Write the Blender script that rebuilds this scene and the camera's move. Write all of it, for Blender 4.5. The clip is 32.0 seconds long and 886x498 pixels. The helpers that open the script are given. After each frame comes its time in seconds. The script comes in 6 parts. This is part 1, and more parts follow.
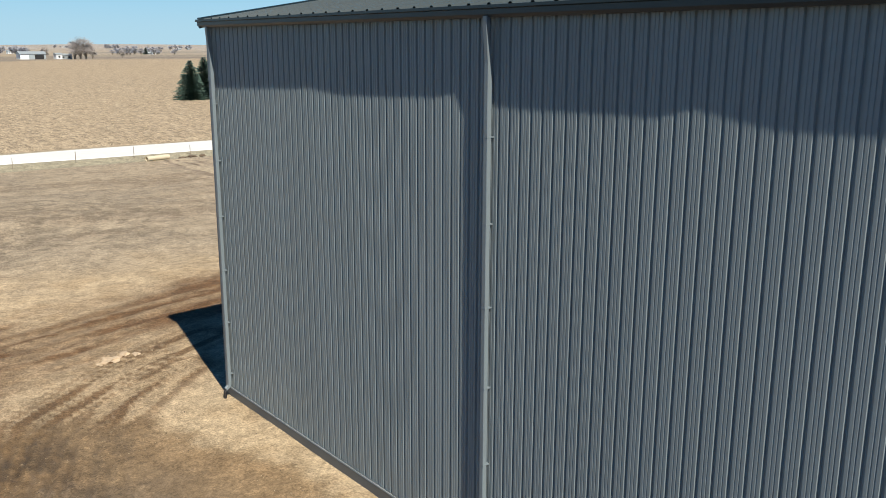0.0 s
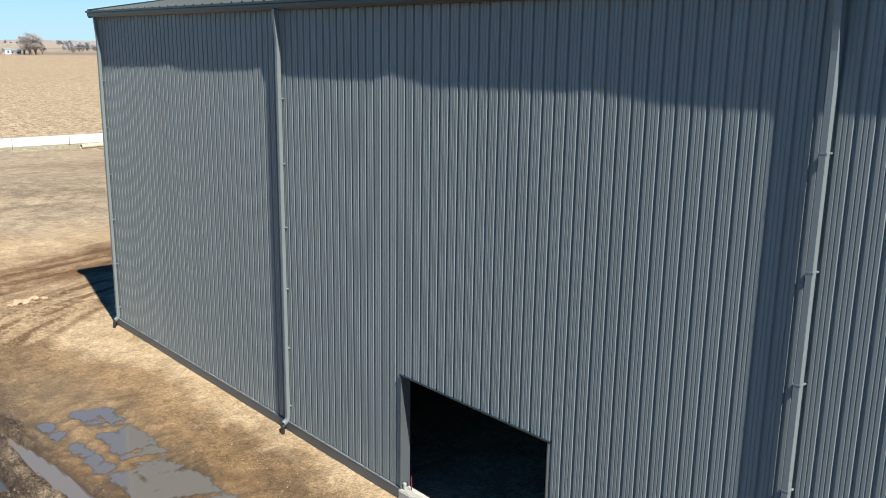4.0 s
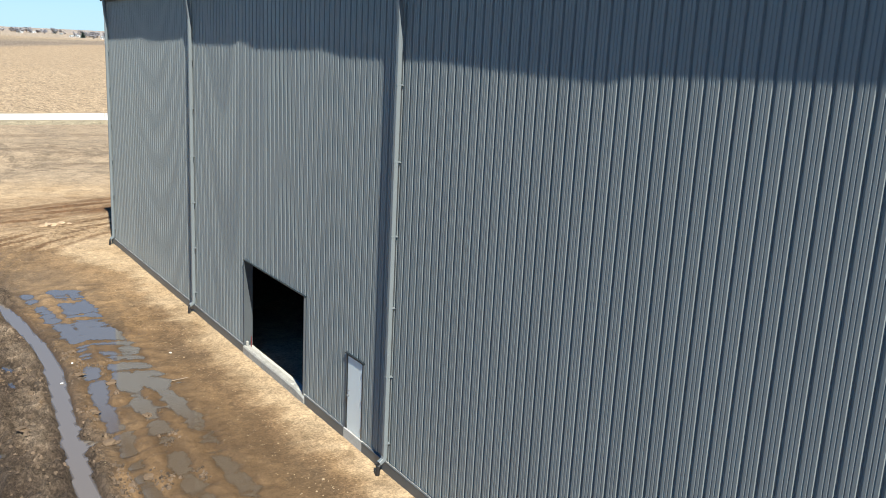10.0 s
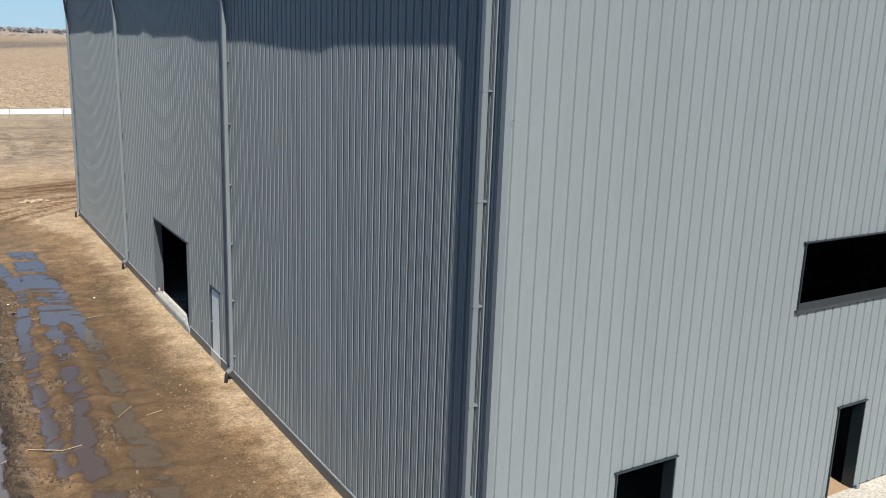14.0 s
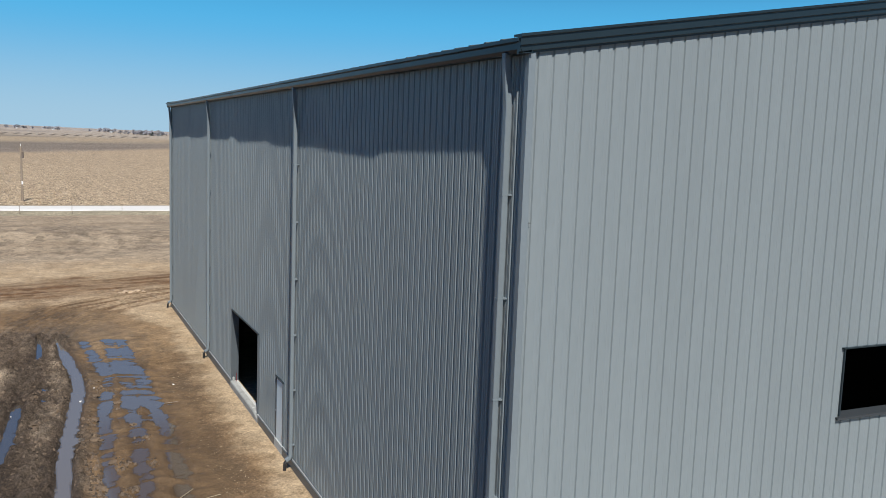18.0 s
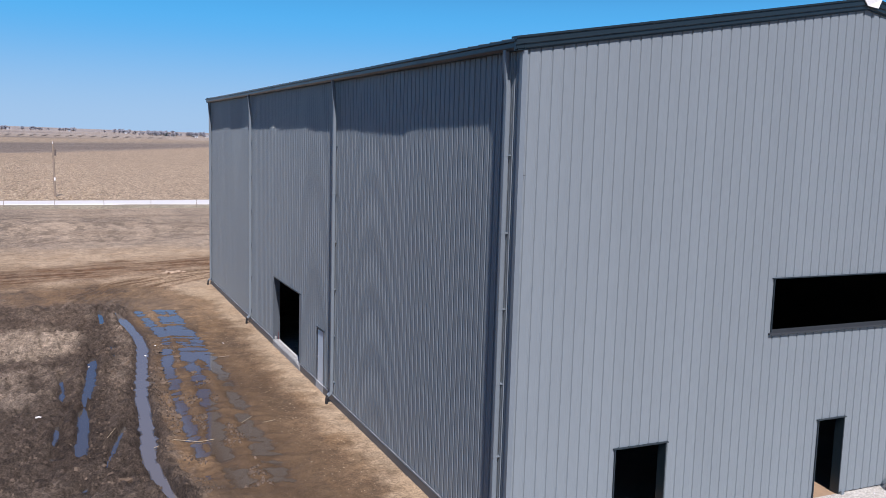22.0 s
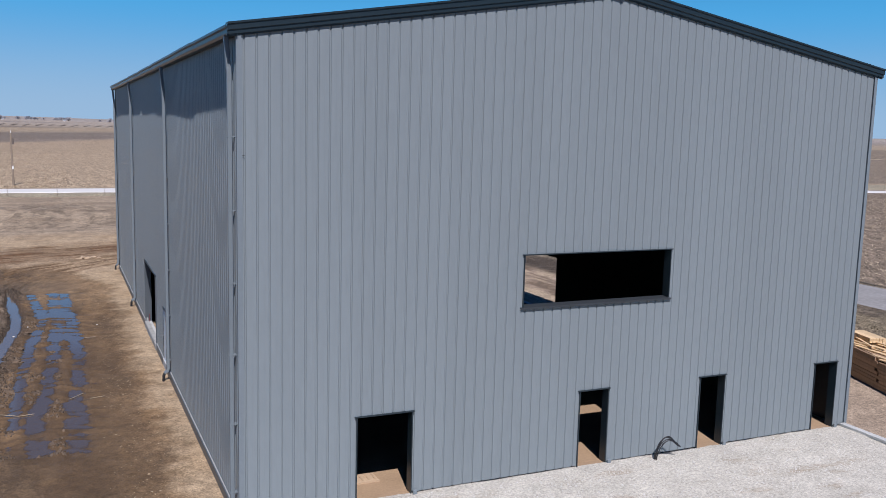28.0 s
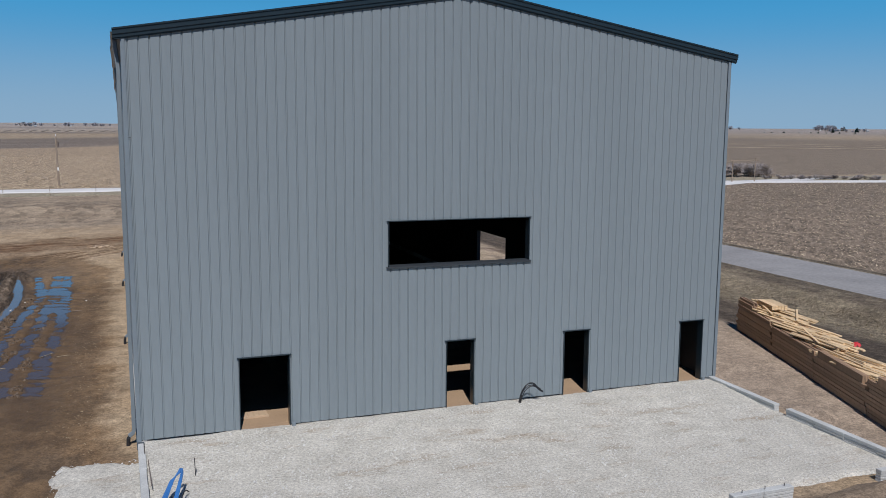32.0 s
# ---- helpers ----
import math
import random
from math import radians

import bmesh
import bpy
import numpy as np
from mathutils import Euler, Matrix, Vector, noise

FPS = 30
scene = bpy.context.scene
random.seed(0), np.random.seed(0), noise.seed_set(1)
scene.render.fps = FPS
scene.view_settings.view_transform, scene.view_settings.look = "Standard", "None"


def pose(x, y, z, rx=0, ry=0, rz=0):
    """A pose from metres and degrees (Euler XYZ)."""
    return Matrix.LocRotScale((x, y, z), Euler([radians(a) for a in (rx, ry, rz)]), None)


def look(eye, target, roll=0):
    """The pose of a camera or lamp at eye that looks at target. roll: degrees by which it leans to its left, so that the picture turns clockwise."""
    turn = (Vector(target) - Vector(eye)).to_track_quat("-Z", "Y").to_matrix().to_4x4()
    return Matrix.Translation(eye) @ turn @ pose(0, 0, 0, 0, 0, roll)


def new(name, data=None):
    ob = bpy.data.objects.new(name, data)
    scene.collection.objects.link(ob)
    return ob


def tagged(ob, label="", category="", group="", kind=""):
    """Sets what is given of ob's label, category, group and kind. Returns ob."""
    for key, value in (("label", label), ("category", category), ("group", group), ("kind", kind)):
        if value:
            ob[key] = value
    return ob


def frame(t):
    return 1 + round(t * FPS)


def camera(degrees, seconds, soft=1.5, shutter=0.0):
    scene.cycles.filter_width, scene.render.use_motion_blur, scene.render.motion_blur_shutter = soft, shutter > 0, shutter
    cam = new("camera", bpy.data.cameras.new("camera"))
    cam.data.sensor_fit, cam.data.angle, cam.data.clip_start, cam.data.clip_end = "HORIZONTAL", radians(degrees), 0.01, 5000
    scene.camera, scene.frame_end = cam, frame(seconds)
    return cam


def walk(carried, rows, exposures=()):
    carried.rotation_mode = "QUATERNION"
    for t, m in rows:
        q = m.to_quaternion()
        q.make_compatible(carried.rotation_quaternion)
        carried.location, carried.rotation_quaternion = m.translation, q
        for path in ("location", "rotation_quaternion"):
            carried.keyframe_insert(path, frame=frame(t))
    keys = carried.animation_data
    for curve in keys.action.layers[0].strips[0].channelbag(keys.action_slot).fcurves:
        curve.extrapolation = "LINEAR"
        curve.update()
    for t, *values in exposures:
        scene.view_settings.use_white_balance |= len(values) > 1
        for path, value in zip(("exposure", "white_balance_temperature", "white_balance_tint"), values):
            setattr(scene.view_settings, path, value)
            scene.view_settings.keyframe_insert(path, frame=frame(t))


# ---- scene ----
cam = camera(54.0, 32.0, soft=0.92)
PATH = [
    (0, (-0.123, 0.067, 11.507), (1.102, 1.581, 11.052), 0.1),
    (0.5, (-0.183, -0.855, 11.444), (1.062, 0.643, 10.988), 0.1),
    (1, (-0.243, -1.801, 11.421), (1.02, -0.32, 10.964), 0.2),
    (1.5, (-0.36, -2.813, 11.367), (0.92, -1.345, 10.912), 0.3),
    (2, (-0.498, -3.792, 11.318), (0.797, -2.337, 10.864), 0.5),
    (2.5, (-0.68, -4.825, 11.253), (0.628, -3.381, 10.801), 0.6),
    (3, (-0.857, -5.856, 11.232), (0.459, -4.42, 10.779), 0.7),
    (3.5, (-0.942, -6.922, 11.207), (0.384, -5.495, 10.755), 0.7),
    (5.5, (-1.025, -10.818, 10.85), (0.101, -9.228, 10.395), 1.6),
    (6, (-0.906, -11.799, 10.78), (0.239, -10.225, 10.322), 1.5),
    (6.5, (-0.773, -12.819, 10.702), (0.37, -11.242, 10.245), 1.8),
    (7, (-0.517, -13.91, 10.647), (0.611, -12.323, 10.188), 1.1),
    (7.5, (-0.269, -14.914, 10.664), (0.85, -13.322, 10.205), 1.9),
    (8, (0.019, -15.923, 10.646), (1.136, -14.328, 10.187), 2.0),
    (8.5, (0.303, -16.957, 10.591), (1.404, -15.351, 10.137), 2.2),
    (9, (0.586, -18.046, 10.517), (1.681, -16.434, 10.07), 2.7),
    (9.5, (0.878, -19.049, 10.543), (1.975, -17.437, 10.097), 2.8),
    (10, (1.171, -19.998, 10.561), (2.267, -18.387, 10.113), 2.9),
    (10.5, (1.542, -20.997, 10.531), (2.633, -19.384, 10.076), 2.5),
    (11, (1.9, -22.004, 10.464), (2.973, -20.379, 10.007), 2.4),
    (11.5, (2.268, -22.935, 10.412), (3.34, -21.308, 9.961), 2.7),
    (12, (2.692, -23.928, 10.351), (3.727, -22.278, 9.894), 2.1),
    (12.5, (3.05, -24.855, 10.355), (4.065, -23.193, 9.902), 2.8),
    (13, (3.422, -25.886, 10.333), (4.432, -24.222, 9.874), 2.0),
    (13.5, (3.618, -26.843, 10.383), (4.636, -25.182, 9.929), 2.3),
    (14, (3.834, -27.674, 10.418), (4.855, -26.017, 9.957), 2.0),
    (14.5, (4.196, -28.196, 10.434), (5.216, -26.541, 9.962), 1.6),
    (16.5, (5.087, -28.748, 10.317), (5.983, -26.978, 10.062), 1.8),
    (17, (4.987, -28.698, 10.385), (5.832, -26.903, 10.132), 1.8),
    (17.5, (4.775, -28.742, 10.46), (5.619, -26.945, 10.216), 2.0),
    (18, (4.539, -29.012, 10.553), (5.379, -27.214, 10.309), 2.1),
    (18.5, (4.237, -29.437, 10.575), (5.073, -27.636, 10.332), 2.1),
    (19, (3.869, -29.971, 10.569), (4.702, -28.169, 10.328), 2.1),
    (19.5, (3.559, -30.557, 10.53), (4.387, -28.753, 10.29), 2.0),
    (20, (3.29, -31.266, 10.471), (4.114, -29.46, 10.23), 1.8),
    (20.5, (3.027, -31.979, 10.305), (3.849, -30.171, 10.065), 1.9),
    (21, (2.84, -32.633, 10.159), (3.658, -30.825, 9.916), 1.7),
    (21.5, (2.579, -33.274, 10.063), (3.394, -31.465, 9.816), 1.7),
    (22, (2.193, -33.869, 10.003), (3.006, -32.059, 9.754), 1.6),
    (22.5, (1.755, -34.424, 9.963), (2.565, -32.613, 9.715), 1.6),
    (23, (1.345, -34.842, 9.964), (2.154, -33.029, 9.718), 1.3),
    (23.5, (1.262, -35.233, 9.938), (2.07, -33.42, 9.693), 1.0),
    (24, (1.647, -35.732, 9.904), (2.459, -33.921, 9.657), 0.8),
    (24.5, (2.547, -36.132, 9.833), (3.361, -34.323, 9.582), 0.9),
    (25, (3.462, -36.415, 9.789), (4.278, -34.607, 9.53), 0.9),
    (25.5, (4.368, -36.549, 9.751), (5.185, -34.743, 9.486), 1.0),
    (26, (5.352, -36.598, 9.716), (6.169, -34.792, 9.446), 1.1),
    (26.5, (6.376, -36.607, 9.689), (7.193, -34.803, 9.416), 1.3),
    (28.5, (7.945, -38.25, 10.058), (8.755, -36.442, 9.784), 1.6),
    (29, (7.869, -39.182, 10.008), (8.617, -37.348, 9.734), 1.5),
    (29.5, (7.714, -40.216, 9.906), (8.398, -38.356, 9.633), 1.2),
    (30, (7.728, -41.131, 9.759), (8.411, -39.271, 9.49), 0.9),
    (30.5, (8.171, -41.897, 9.686), (8.851, -40.035, 9.42), 0.6),
    (31, (9.165, -42.554, 9.699), (9.849, -40.694, 9.431), 0.5),
    (31.5, (10.387, -43.117, 9.676), (11.083, -41.262, 9.406), 0.5),
    (32, (11.79, -43.577, 9.596), (12.48, -41.721, 9.319), 0.4),
]
walk(cam, [(t, look(eye, target, roll)) for t, eye, target, roll in PATH],
     [(0, 0.0, 6600, 6), (2, 0.2, 6600, 6), (4, 0.3, 6650, 7), (9, 0.36, 6700, 7), (12, 0.38, 6600, 9), (13, 0.12, 6550, 10), (14.5, -0.08, 6550, 11), (17, -0.26, 6400, 9), (21, -0.27, 5950, 20), (23, -0.28, 5900, 23), (26, -0.41, 5850, 23), (29, -0.56, 5880, 17), (32, -0.80, 5860, 14)])

# ---- light ----
SUN_WAY = Vector((2.03, 9.77, -12.68)).normalized()
world = bpy.data.worlds.new("world")
scene.world = world
world.use_nodes = True
wn = world.node_tree
wn.nodes.clear()
sky = wn.nodes.new("ShaderNodeTexSky")
sky.sky_type = "NISHITA"
sky.sun_disc = False
sky.sun_elevation = radians(51.8)
sky.sun_rotation = radians(191.7)
sky.air_density, sky.dust_density, sky.ozone_density, sky.altitude = 1.0, 0.2, 2.0, 300
wbg = wn.nodes.new("ShaderNodeBackground")
wbg.inputs["Strength"].default_value = 0.066
wout = wn.nodes.new("ShaderNodeOutputWorld")
# thin streaks of cirrus
wtc = wn.nodes.new("ShaderNodeTexCoord")
wmap = wn.nodes.new("ShaderNodeMapping")
wmap.inputs["Scale"].default_value = (2.0, 2.0, 16.0)
wnoise = wn.nodes.new("ShaderNodeTexNoise")
wnoise.inputs["Scale"].default_value = 1.6
wnoise.inputs["Detail"].default_value = 6.0
wramp = wn.nodes.new("ShaderNodeMapRange")
wramp.inputs["From Min"].default_value, wramp.inputs["From Max"].default_value = 0.52, 0.85
wramp.inputs["To Min"].default_value, wramp.inputs["To Max"].default_value = 0.0, 0.16
wmix = wn.nodes.new("ShaderNodeMixRGB")
wmix.inputs["Color2"].default_value = (7.0, 7.4, 8.0, 1)
wn.links.new(wtc.outputs["Generated"], wmap.inputs["Vector"])
wn.links.new(wmap.outputs["Vector"], wnoise.inputs["Vector"])
wn.links.new(wnoise.outputs["Fac"], wramp.inputs["Value"])
wn.links.new(wramp.outputs["Result"], wmix.inputs["Fac"])
wn.links.new(sky.outputs["Color"], wmix.inputs["Color1"])
wtint = wn.nodes.new("ShaderNodeMixRGB")
wtint.blend_type = "MULTIPLY"
wtint.inputs["Fac"].default_value = 1.0
wtint.inputs["Color2"].default_value = (0.18, 0.44, 0.92, 1)
wn.links.new(wmix.outputs["Color"], wtint.inputs["Color1"])
# clear azure low sky, paling to haze at the horizon
wsep = wn.nodes.new("ShaderNodeSeparateXYZ")
wn.links.new(wtc.outputs["Generated"], wsep.inputs["Vector"])
last = wtint.outputs["Color"]
for colour, z0, z1 in (((0.5, 2.7, 6.8, 1), 0.25, 0.6), ((1.8, 8.2, 14.0, 1), 0.12, 0.24), ((6.9, 10.5, 13.0, 1), 0.0, 0.14)):
    wr = wn.nodes.new("ShaderNodeMapRange")
    wr.interpolation_type = "SMOOTHSTEP"
    wr.inputs["From Min"].default_value, wr.inputs["From Max"].default_value = z0, z1
    wr.inputs["To Min"].default_value, wr.inputs["To Max"].default_value = 1.0, 0.0
    wn.links.new(wsep.outputs["Z"], wr.inputs["Value"])
    wm = wn.nodes.new("ShaderNodeMixRGB")
    wm.inputs["Color2"].default_value = colour
    wn.links.new(wr.outputs["Result"], wm.inputs["Fac"])
    wn.links.new(last, wm.inputs["Color1"])
    last = wm.outputs["Color"]
wn.links.new(last, wbg.inputs["Color"])
wn.links.new(wbg.outputs["Background"], wout.inputs["Surface"])
sun = new("sun", bpy.data.lights.new("sun", "SUN"))
sun.data.energy, sun.data.angle, sun.data.color = 6.9, radians(0.53), (1.0, 0.94, 0.85)
sun.matrix_world = look((0, -20, 60), Vector((0, -20, 60)) + SUN_WAY)


# ---- materials ----
def material(name, colour, rough=0.6, metal=0.0, scale=3.0, vary=0.12, fine=40.0, bump=0.1, rand=0.0, stretch=(1, 1, 1), spec=0.5, tint=None):
    m = bpy.data.materials.new(name)
    m.use_nodes = True
    nt = m.node_tree
    b = nt.nodes["Principled BSDF"]
    b.inputs["Roughness"].default_value, b.inputs["Metallic"].default_value = rough, metal
    b.inputs["Specular IOR Level"].default_value = spec
    tc = nt.nodes.new("ShaderNodeTexCoord")
    mp = nt.nodes.new("ShaderNodeMapping")
    mp.inputs["Scale"].default_value = stretch
    nt.links.new(tc.outputs["Object"], mp.inputs["Vector"])
    n1, n2 = nt.nodes.new("ShaderNodeTexNoise"), nt.nodes.new("ShaderNodeTexNoise")
    n1.inputs["Scale"].default_value, n1.inputs["Detail"].default_value = scale, 5
    n2.inputs["Scale"].default_value, n2.inputs["Detail"].default_value = fine, 4
    for n in (n1, n2):
        nt.links.new(mp.outputs["Vector"], n.inputs["Vector"])
    add = nt.nodes.new("ShaderNodeMath")
    add.operation = "ADD"
    nt.links.new(n1.outputs["Fac"], add.inputs[0])
    nt.links.new(n2.outputs["Fac"], add.inputs[1])
    rng = nt.nodes.new("ShaderNodeMapRange")
    rng.inputs["From Min"].default_value, rng.inputs["From Max"].default_value = 0.6, 1.4
    rng.inputs["To Min"].default_value, rng.inputs["To Max"].default_value = 1 - vary, 1 + vary
    nt.links.new(add.outputs[0], rng.inputs["Value"])
    value = rng.outputs["Result"]
    if rand:
        oi = nt.nodes.new("ShaderNodeObjectInfo")
        r2 = nt.nodes.new("ShaderNodeMapRange")
        r2.inputs["To Min"].default_value, r2.inputs["To Max"].default_value = 1 - rand, 1 + rand
        nt.links.new(oi.outputs["Random"], r2.inputs["Value"])
        mul = nt.nodes.new("ShaderNodeMath")
        mul.operation = "MULTIPLY"
        nt.links.new(value, mul.inputs[0])
        nt.links.new(r2.outputs["Result"], mul.inputs[1])
        value = mul.outputs[0]
    mix = nt.nodes.new("ShaderNodeVectorMath")
    mix.operation = "SCALE"
    if tint:
        c = nt.nodes.new("ShaderNodeMixRGB")
        c.inputs["Color1"].default_value, c.inputs["Color2"].default_value = (*colour, 1), (*tint, 1)
        nt.links.new(n1.outputs["Fac"], c.inputs["Fac"])
        nt.links.new(c.outputs["Color"], mix.inputs[0])
    else:
        mix.inputs[0].default_value = colour
    nt.links.new(value, mix.inputs["Scale"])
    nt.links.new(mix.outputs["Vector"], b.inputs["Base Color"])
    if bump:
        bp = nt.nodes.new("ShaderNodeBump")
        bp.inputs["Strength"].default_value, bp.inputs["Distance"].default_value = bump, 0.02
        nt.links.new(n2.outputs["Fac"], bp.inputs["Height"])
        nt.links.new(bp.outputs["Normal"], b.inputs["Normal"])
    return m


STEEL = material("painted_steel", (0.213, 0.247, 0.260), 0.45, 0.0, 0.35, 0.05, 9.0, 0.03, 0.02, (1, 1, 0.25), spec=0.22)
TRIM = material("dark_trim", (0.015, 0.026, 0.033), 0.34, 0.0, 1.0, 0.12, 14.0, 0.03, spec=0.42)
GREYTRIM = material("grey_trim", (0.185, 0.22, 0.24), 0.4, 0.0, 0.6, 0.07, 12.0, 0.03)
ROOFING = material("roof_steel", (0.045, 0.058, 0.06), 0.38, 0.0, 0.5, 0.1, 8.0, 0.03, 0.05)
# near-black liner: the unlit interior's shade is put into its colour
SHADELINER = material("shade_black_liner", (0.03, 0.03, 0.032), 0.8, 0.0, 1.0, 0.2, 10.0, 0.1)
DOORPAINT = material("door_paint", (0.74, 0.83, 0.85), 0.45, 0.0, 2.0, 0.04, 30.0, 0.02)
CHROME = material("satin_metal", (0.6, 0.6, 0.6), 0.3, 1.0, 8.0, 0.05, 60.0, 0.0)
SILL = material("sill_steel", (0.040, 0.047, 0.053), 0.4, 0.0, 1.0, 0.1, 12.0, 0.03)
PLY = material("weathered_plywood", (0.46, 0.34, 0.22), 0.8, 0.0, 1.2, 0.16, 18.0, 0.25, 0.1)
TILLED = material("tilled_soil", (0.20, 0.165, 0.13), 0.95, 0.0, 0.2, 0.2, 4.0, 0.2)
JAMB = material("jamb_steel", (0.085, 0.10, 0.112), 0.45, 0.0, 1.0, 0.1, 12.0, 0.03)
CONCRETE = material("concrete", (0.47, 0.48, 0.46), 0.85, 0.0, 1.4, 0.22, 22.0, 0.5)
ROUGHSILL = material("stained_concrete", (0.33, 0.335, 0.315), 0.9, 0.0, 2.2, 0.3, 20.0, 0.8)
FLOORDIRT = material("floor_dirt", (0.36, 0.25, 0.15), 0.95, 0.0, 0.8, 0.2, 16.0, 0.6)
GRAVEL = material("white_gravel", (0.45, 0.428, 0.365), 0.9, 0.0, 1.3, 0.14, 24.0, 1.0, tint=(0.53, 0.51, 0.445))
gnt = GRAVEL.node_tree
gb = gnt.nodes["Principled BSDF"]
src = gb.inputs["Base Color"].links[0].from_socket
gtc = gnt.nodes.new("ShaderNodeTexCoord")
gn1, gn2 = gnt.nodes.new("ShaderNodeTexNoise"), gnt.nodes.new("ShaderNodeTexNoise")
gmp = gnt.nodes.new("ShaderNodeMapping")
gmp.inputs["Scale"].default_value = (0.35, 1.0, 1.0)
gnt.links.new(gtc.outputs["Object"], gmp.inputs["Vector"])
gnt.links.new(gmp.outputs["Vector"], gn1.inputs["Vector"])
gn1.inputs["Scale"].default_value, gn1.inputs["Detail"].default_value, gn1.inputs["Roughness"].default_value = 1.1, 7, 0.68
gnt.links.new(gtc.outputs["Object"], gn2.inputs["Vector"])
gn2.inputs["Scale"].default_value, gn2.inputs["Detail"].default_value, gn2.inputs["Roughness"].default_value = 13.0, 7, 0.8
gr1, gr2 = gnt.nodes.new("ShaderNodeMapRange"), gnt.nodes.new("ShaderNodeMapRange")
gr1.inputs["From Min"].default_value, gr1.inputs["From Max"].default_value, gr1.inputs["To Max"].default_value = 0.55, 0.72, 0.85
gr2.inputs["From Min"].default_value, gr2.inputs["From Max"].default_value, gr2.inputs["To Min"].default_value, gr2.inputs["To Max"].default_value = 0.36, 0.64, 0.60, 1.36
gnt.links.new(gn1.outputs["Fac"], gr1.inputs["Value"])
gnt.links.new(gn2.outputs["Fac"], gr2.inputs["Value"])
gmx = gnt.nodes.new("ShaderNodeMixRGB")
gmx.inputs["Color2"].default_value = (0.30, 0.235, 0.16, 1)
gnt.links.new(gr1.outputs["Result"], gmx.inputs["Fac"])
gnt.links.new(src, gmx.inputs["Color1"])
gsc = gnt.nodes.new("ShaderNodeVectorMath")
gsc.operation = "SCALE"
gnt.links.new(gmx.outputs["Color"], gsc.inputs[0])
gnt.links.new(gr2.outputs["Result"], gsc.inputs["Scale"])
gnt.links.new(gsc.outputs["Vector"], gb.inputs["Base Color"])
STONE = material("gravel_stone", (0.56, 0.55, 0.51), 0.9, 0.0, 2.0, 0.2, 30.0, 0.3)
ROADTOP = material("limestone_road", (0.63, 0.62, 0.59), 0.9, 0.0, 0.12, 0.1, 3.0, 0.4)
LANE = material("gravel_lane", (0.27, 0.265, 0.255), 0.9, 0.0, 0.3, 0.28, 4.0, 0.5)
PLANK = material("fresh_lumber", (0.70, 0.52, 0.30), 0.7, 0.0, 1.2, 0.16, 18.0, 0.25, 0.16, (6, 6, 0.6))
OLDPLANK = material("weathered_lumber", (0.37, 0.245, 0.15), 0.8, 0.0, 1.2, 0.2, 18.0, 0.3, 0.2, (6, 6, 0.6))
BARK = material("bark", (0.16, 0.13, 0.11), 0.9, 0.0, 1.0, 0.25, 12.0, 0.5)
# distance haze put into the colour: bluer, paler twigs for remote trees
HAZETWIG = material("haze_tinted_twigs", (0.33, 0.335, 0.37), 0.9, 0.0, 0.3, 0.2, 6.0, 0.0)
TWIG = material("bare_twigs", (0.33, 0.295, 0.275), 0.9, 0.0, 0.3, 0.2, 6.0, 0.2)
NEEDLE = material("spruce_needles", (0.06, 0.11, 0.075), 0.7, 0.0, 0.6, 0.4, 8.0, 0.3, tint=(0.11, 0.17, 0.15))
POLEWOOD = material("pole_wood", (0.27, 0.215, 0.16), 0.85, 0.0, 1.0, 0.2, 14.0, 0.3)
WHITEPAINT = material("white_siding", (0.75, 0.76, 0.76), 0.6, 0.0, 0.4, 0.06, 6.0, 0.1, 0.06)
GREYROOF = material("shed_roof", (0.30, 0.33, 0.345), 0.5, 0.0, 0.4, 0.1, 5.0, 0.1, 0.2)
# near black standing in for shade inside the shed bay and farm windows
DARKGAP = material("inside_shade", (0.02, 0.02, 0.022), 0.9, 0.0, 1.0, 0.1, 6.0, 0.0)
BLUEPIPE = material("blue_tubing", (0.045, 0.16, 0.40), 0.4, 0.0, 3.0, 0.1, 20.0, 0.0)
BLACKPIPE = material("black_conduit", (0.02, 0.02, 0.022), 0.45, 0.0, 3.0, 0.1, 20.0, 0.0)
DARKRED = material("dark_red_plastic", (0.16, 0.02, 0.022), 0.5, 0.0, 4.0, 0.12, 20.0, 0.1)
REDCLOTH = material("red_plastic", (0.5, 0.03, 0.035), 0.5, 0.0, 4.0, 0.12, 20.0, 0.2)
CREAM = material("cream_plastic", (0.58, 0.50, 0.36), 0.5, 0.0, 2.0, 0.08, 20.0, 0.05)
MEMBRANE = material("white_membrane", (0.8, 0.8, 0.78), 0.6, 0.0, 3.0, 0.08, 20.0, 0.2)
HUSK = material("corn_husk", (0.58, 0.475, 0.325), 0.9, 0.0, 5.0, 0.2, 30.0, 0.2)
STRAW = material("straw_stick", (0.40, 0.33, 0.22), 0.9, 0.0, 5.0, 0.2, 30.0, 0.2)
CLAY = material("dry_clay", (0.45, 0.34, 0.23), 0.95, 0.0, 2.0, 0.2, 12.0, 0.6)
CLOD = material("wet_clod", (0.14, 0.10, 0.065), 0.9, 0.0, 3.0, 0.25, 16.0, 0.6)
VERGE = material("dry_grass", (0.25, 0.205, 0.135), 0.95, 0.0, 0.8, 0.25, 8.0, 0.4)
WATER = bpy.data.materials.new("puddle_water")
WATER.use_nodes = True
wb = WATER.node_tree.nodes["Principled BSDF"]
wb.inputs["Specular IOR Level"].default_value = 1.0
wb.inputs["Roughness"].default_value = 0.07
wb.inputs["IOR"].default_value = 1.75
wtx = WATER.node_tree.nodes.new("ShaderNodeTexNoise")
wtx.inputs["Scale"].default_value = 5.0
wbp = WATER.node_tree.nodes.new("ShaderNodeBump")
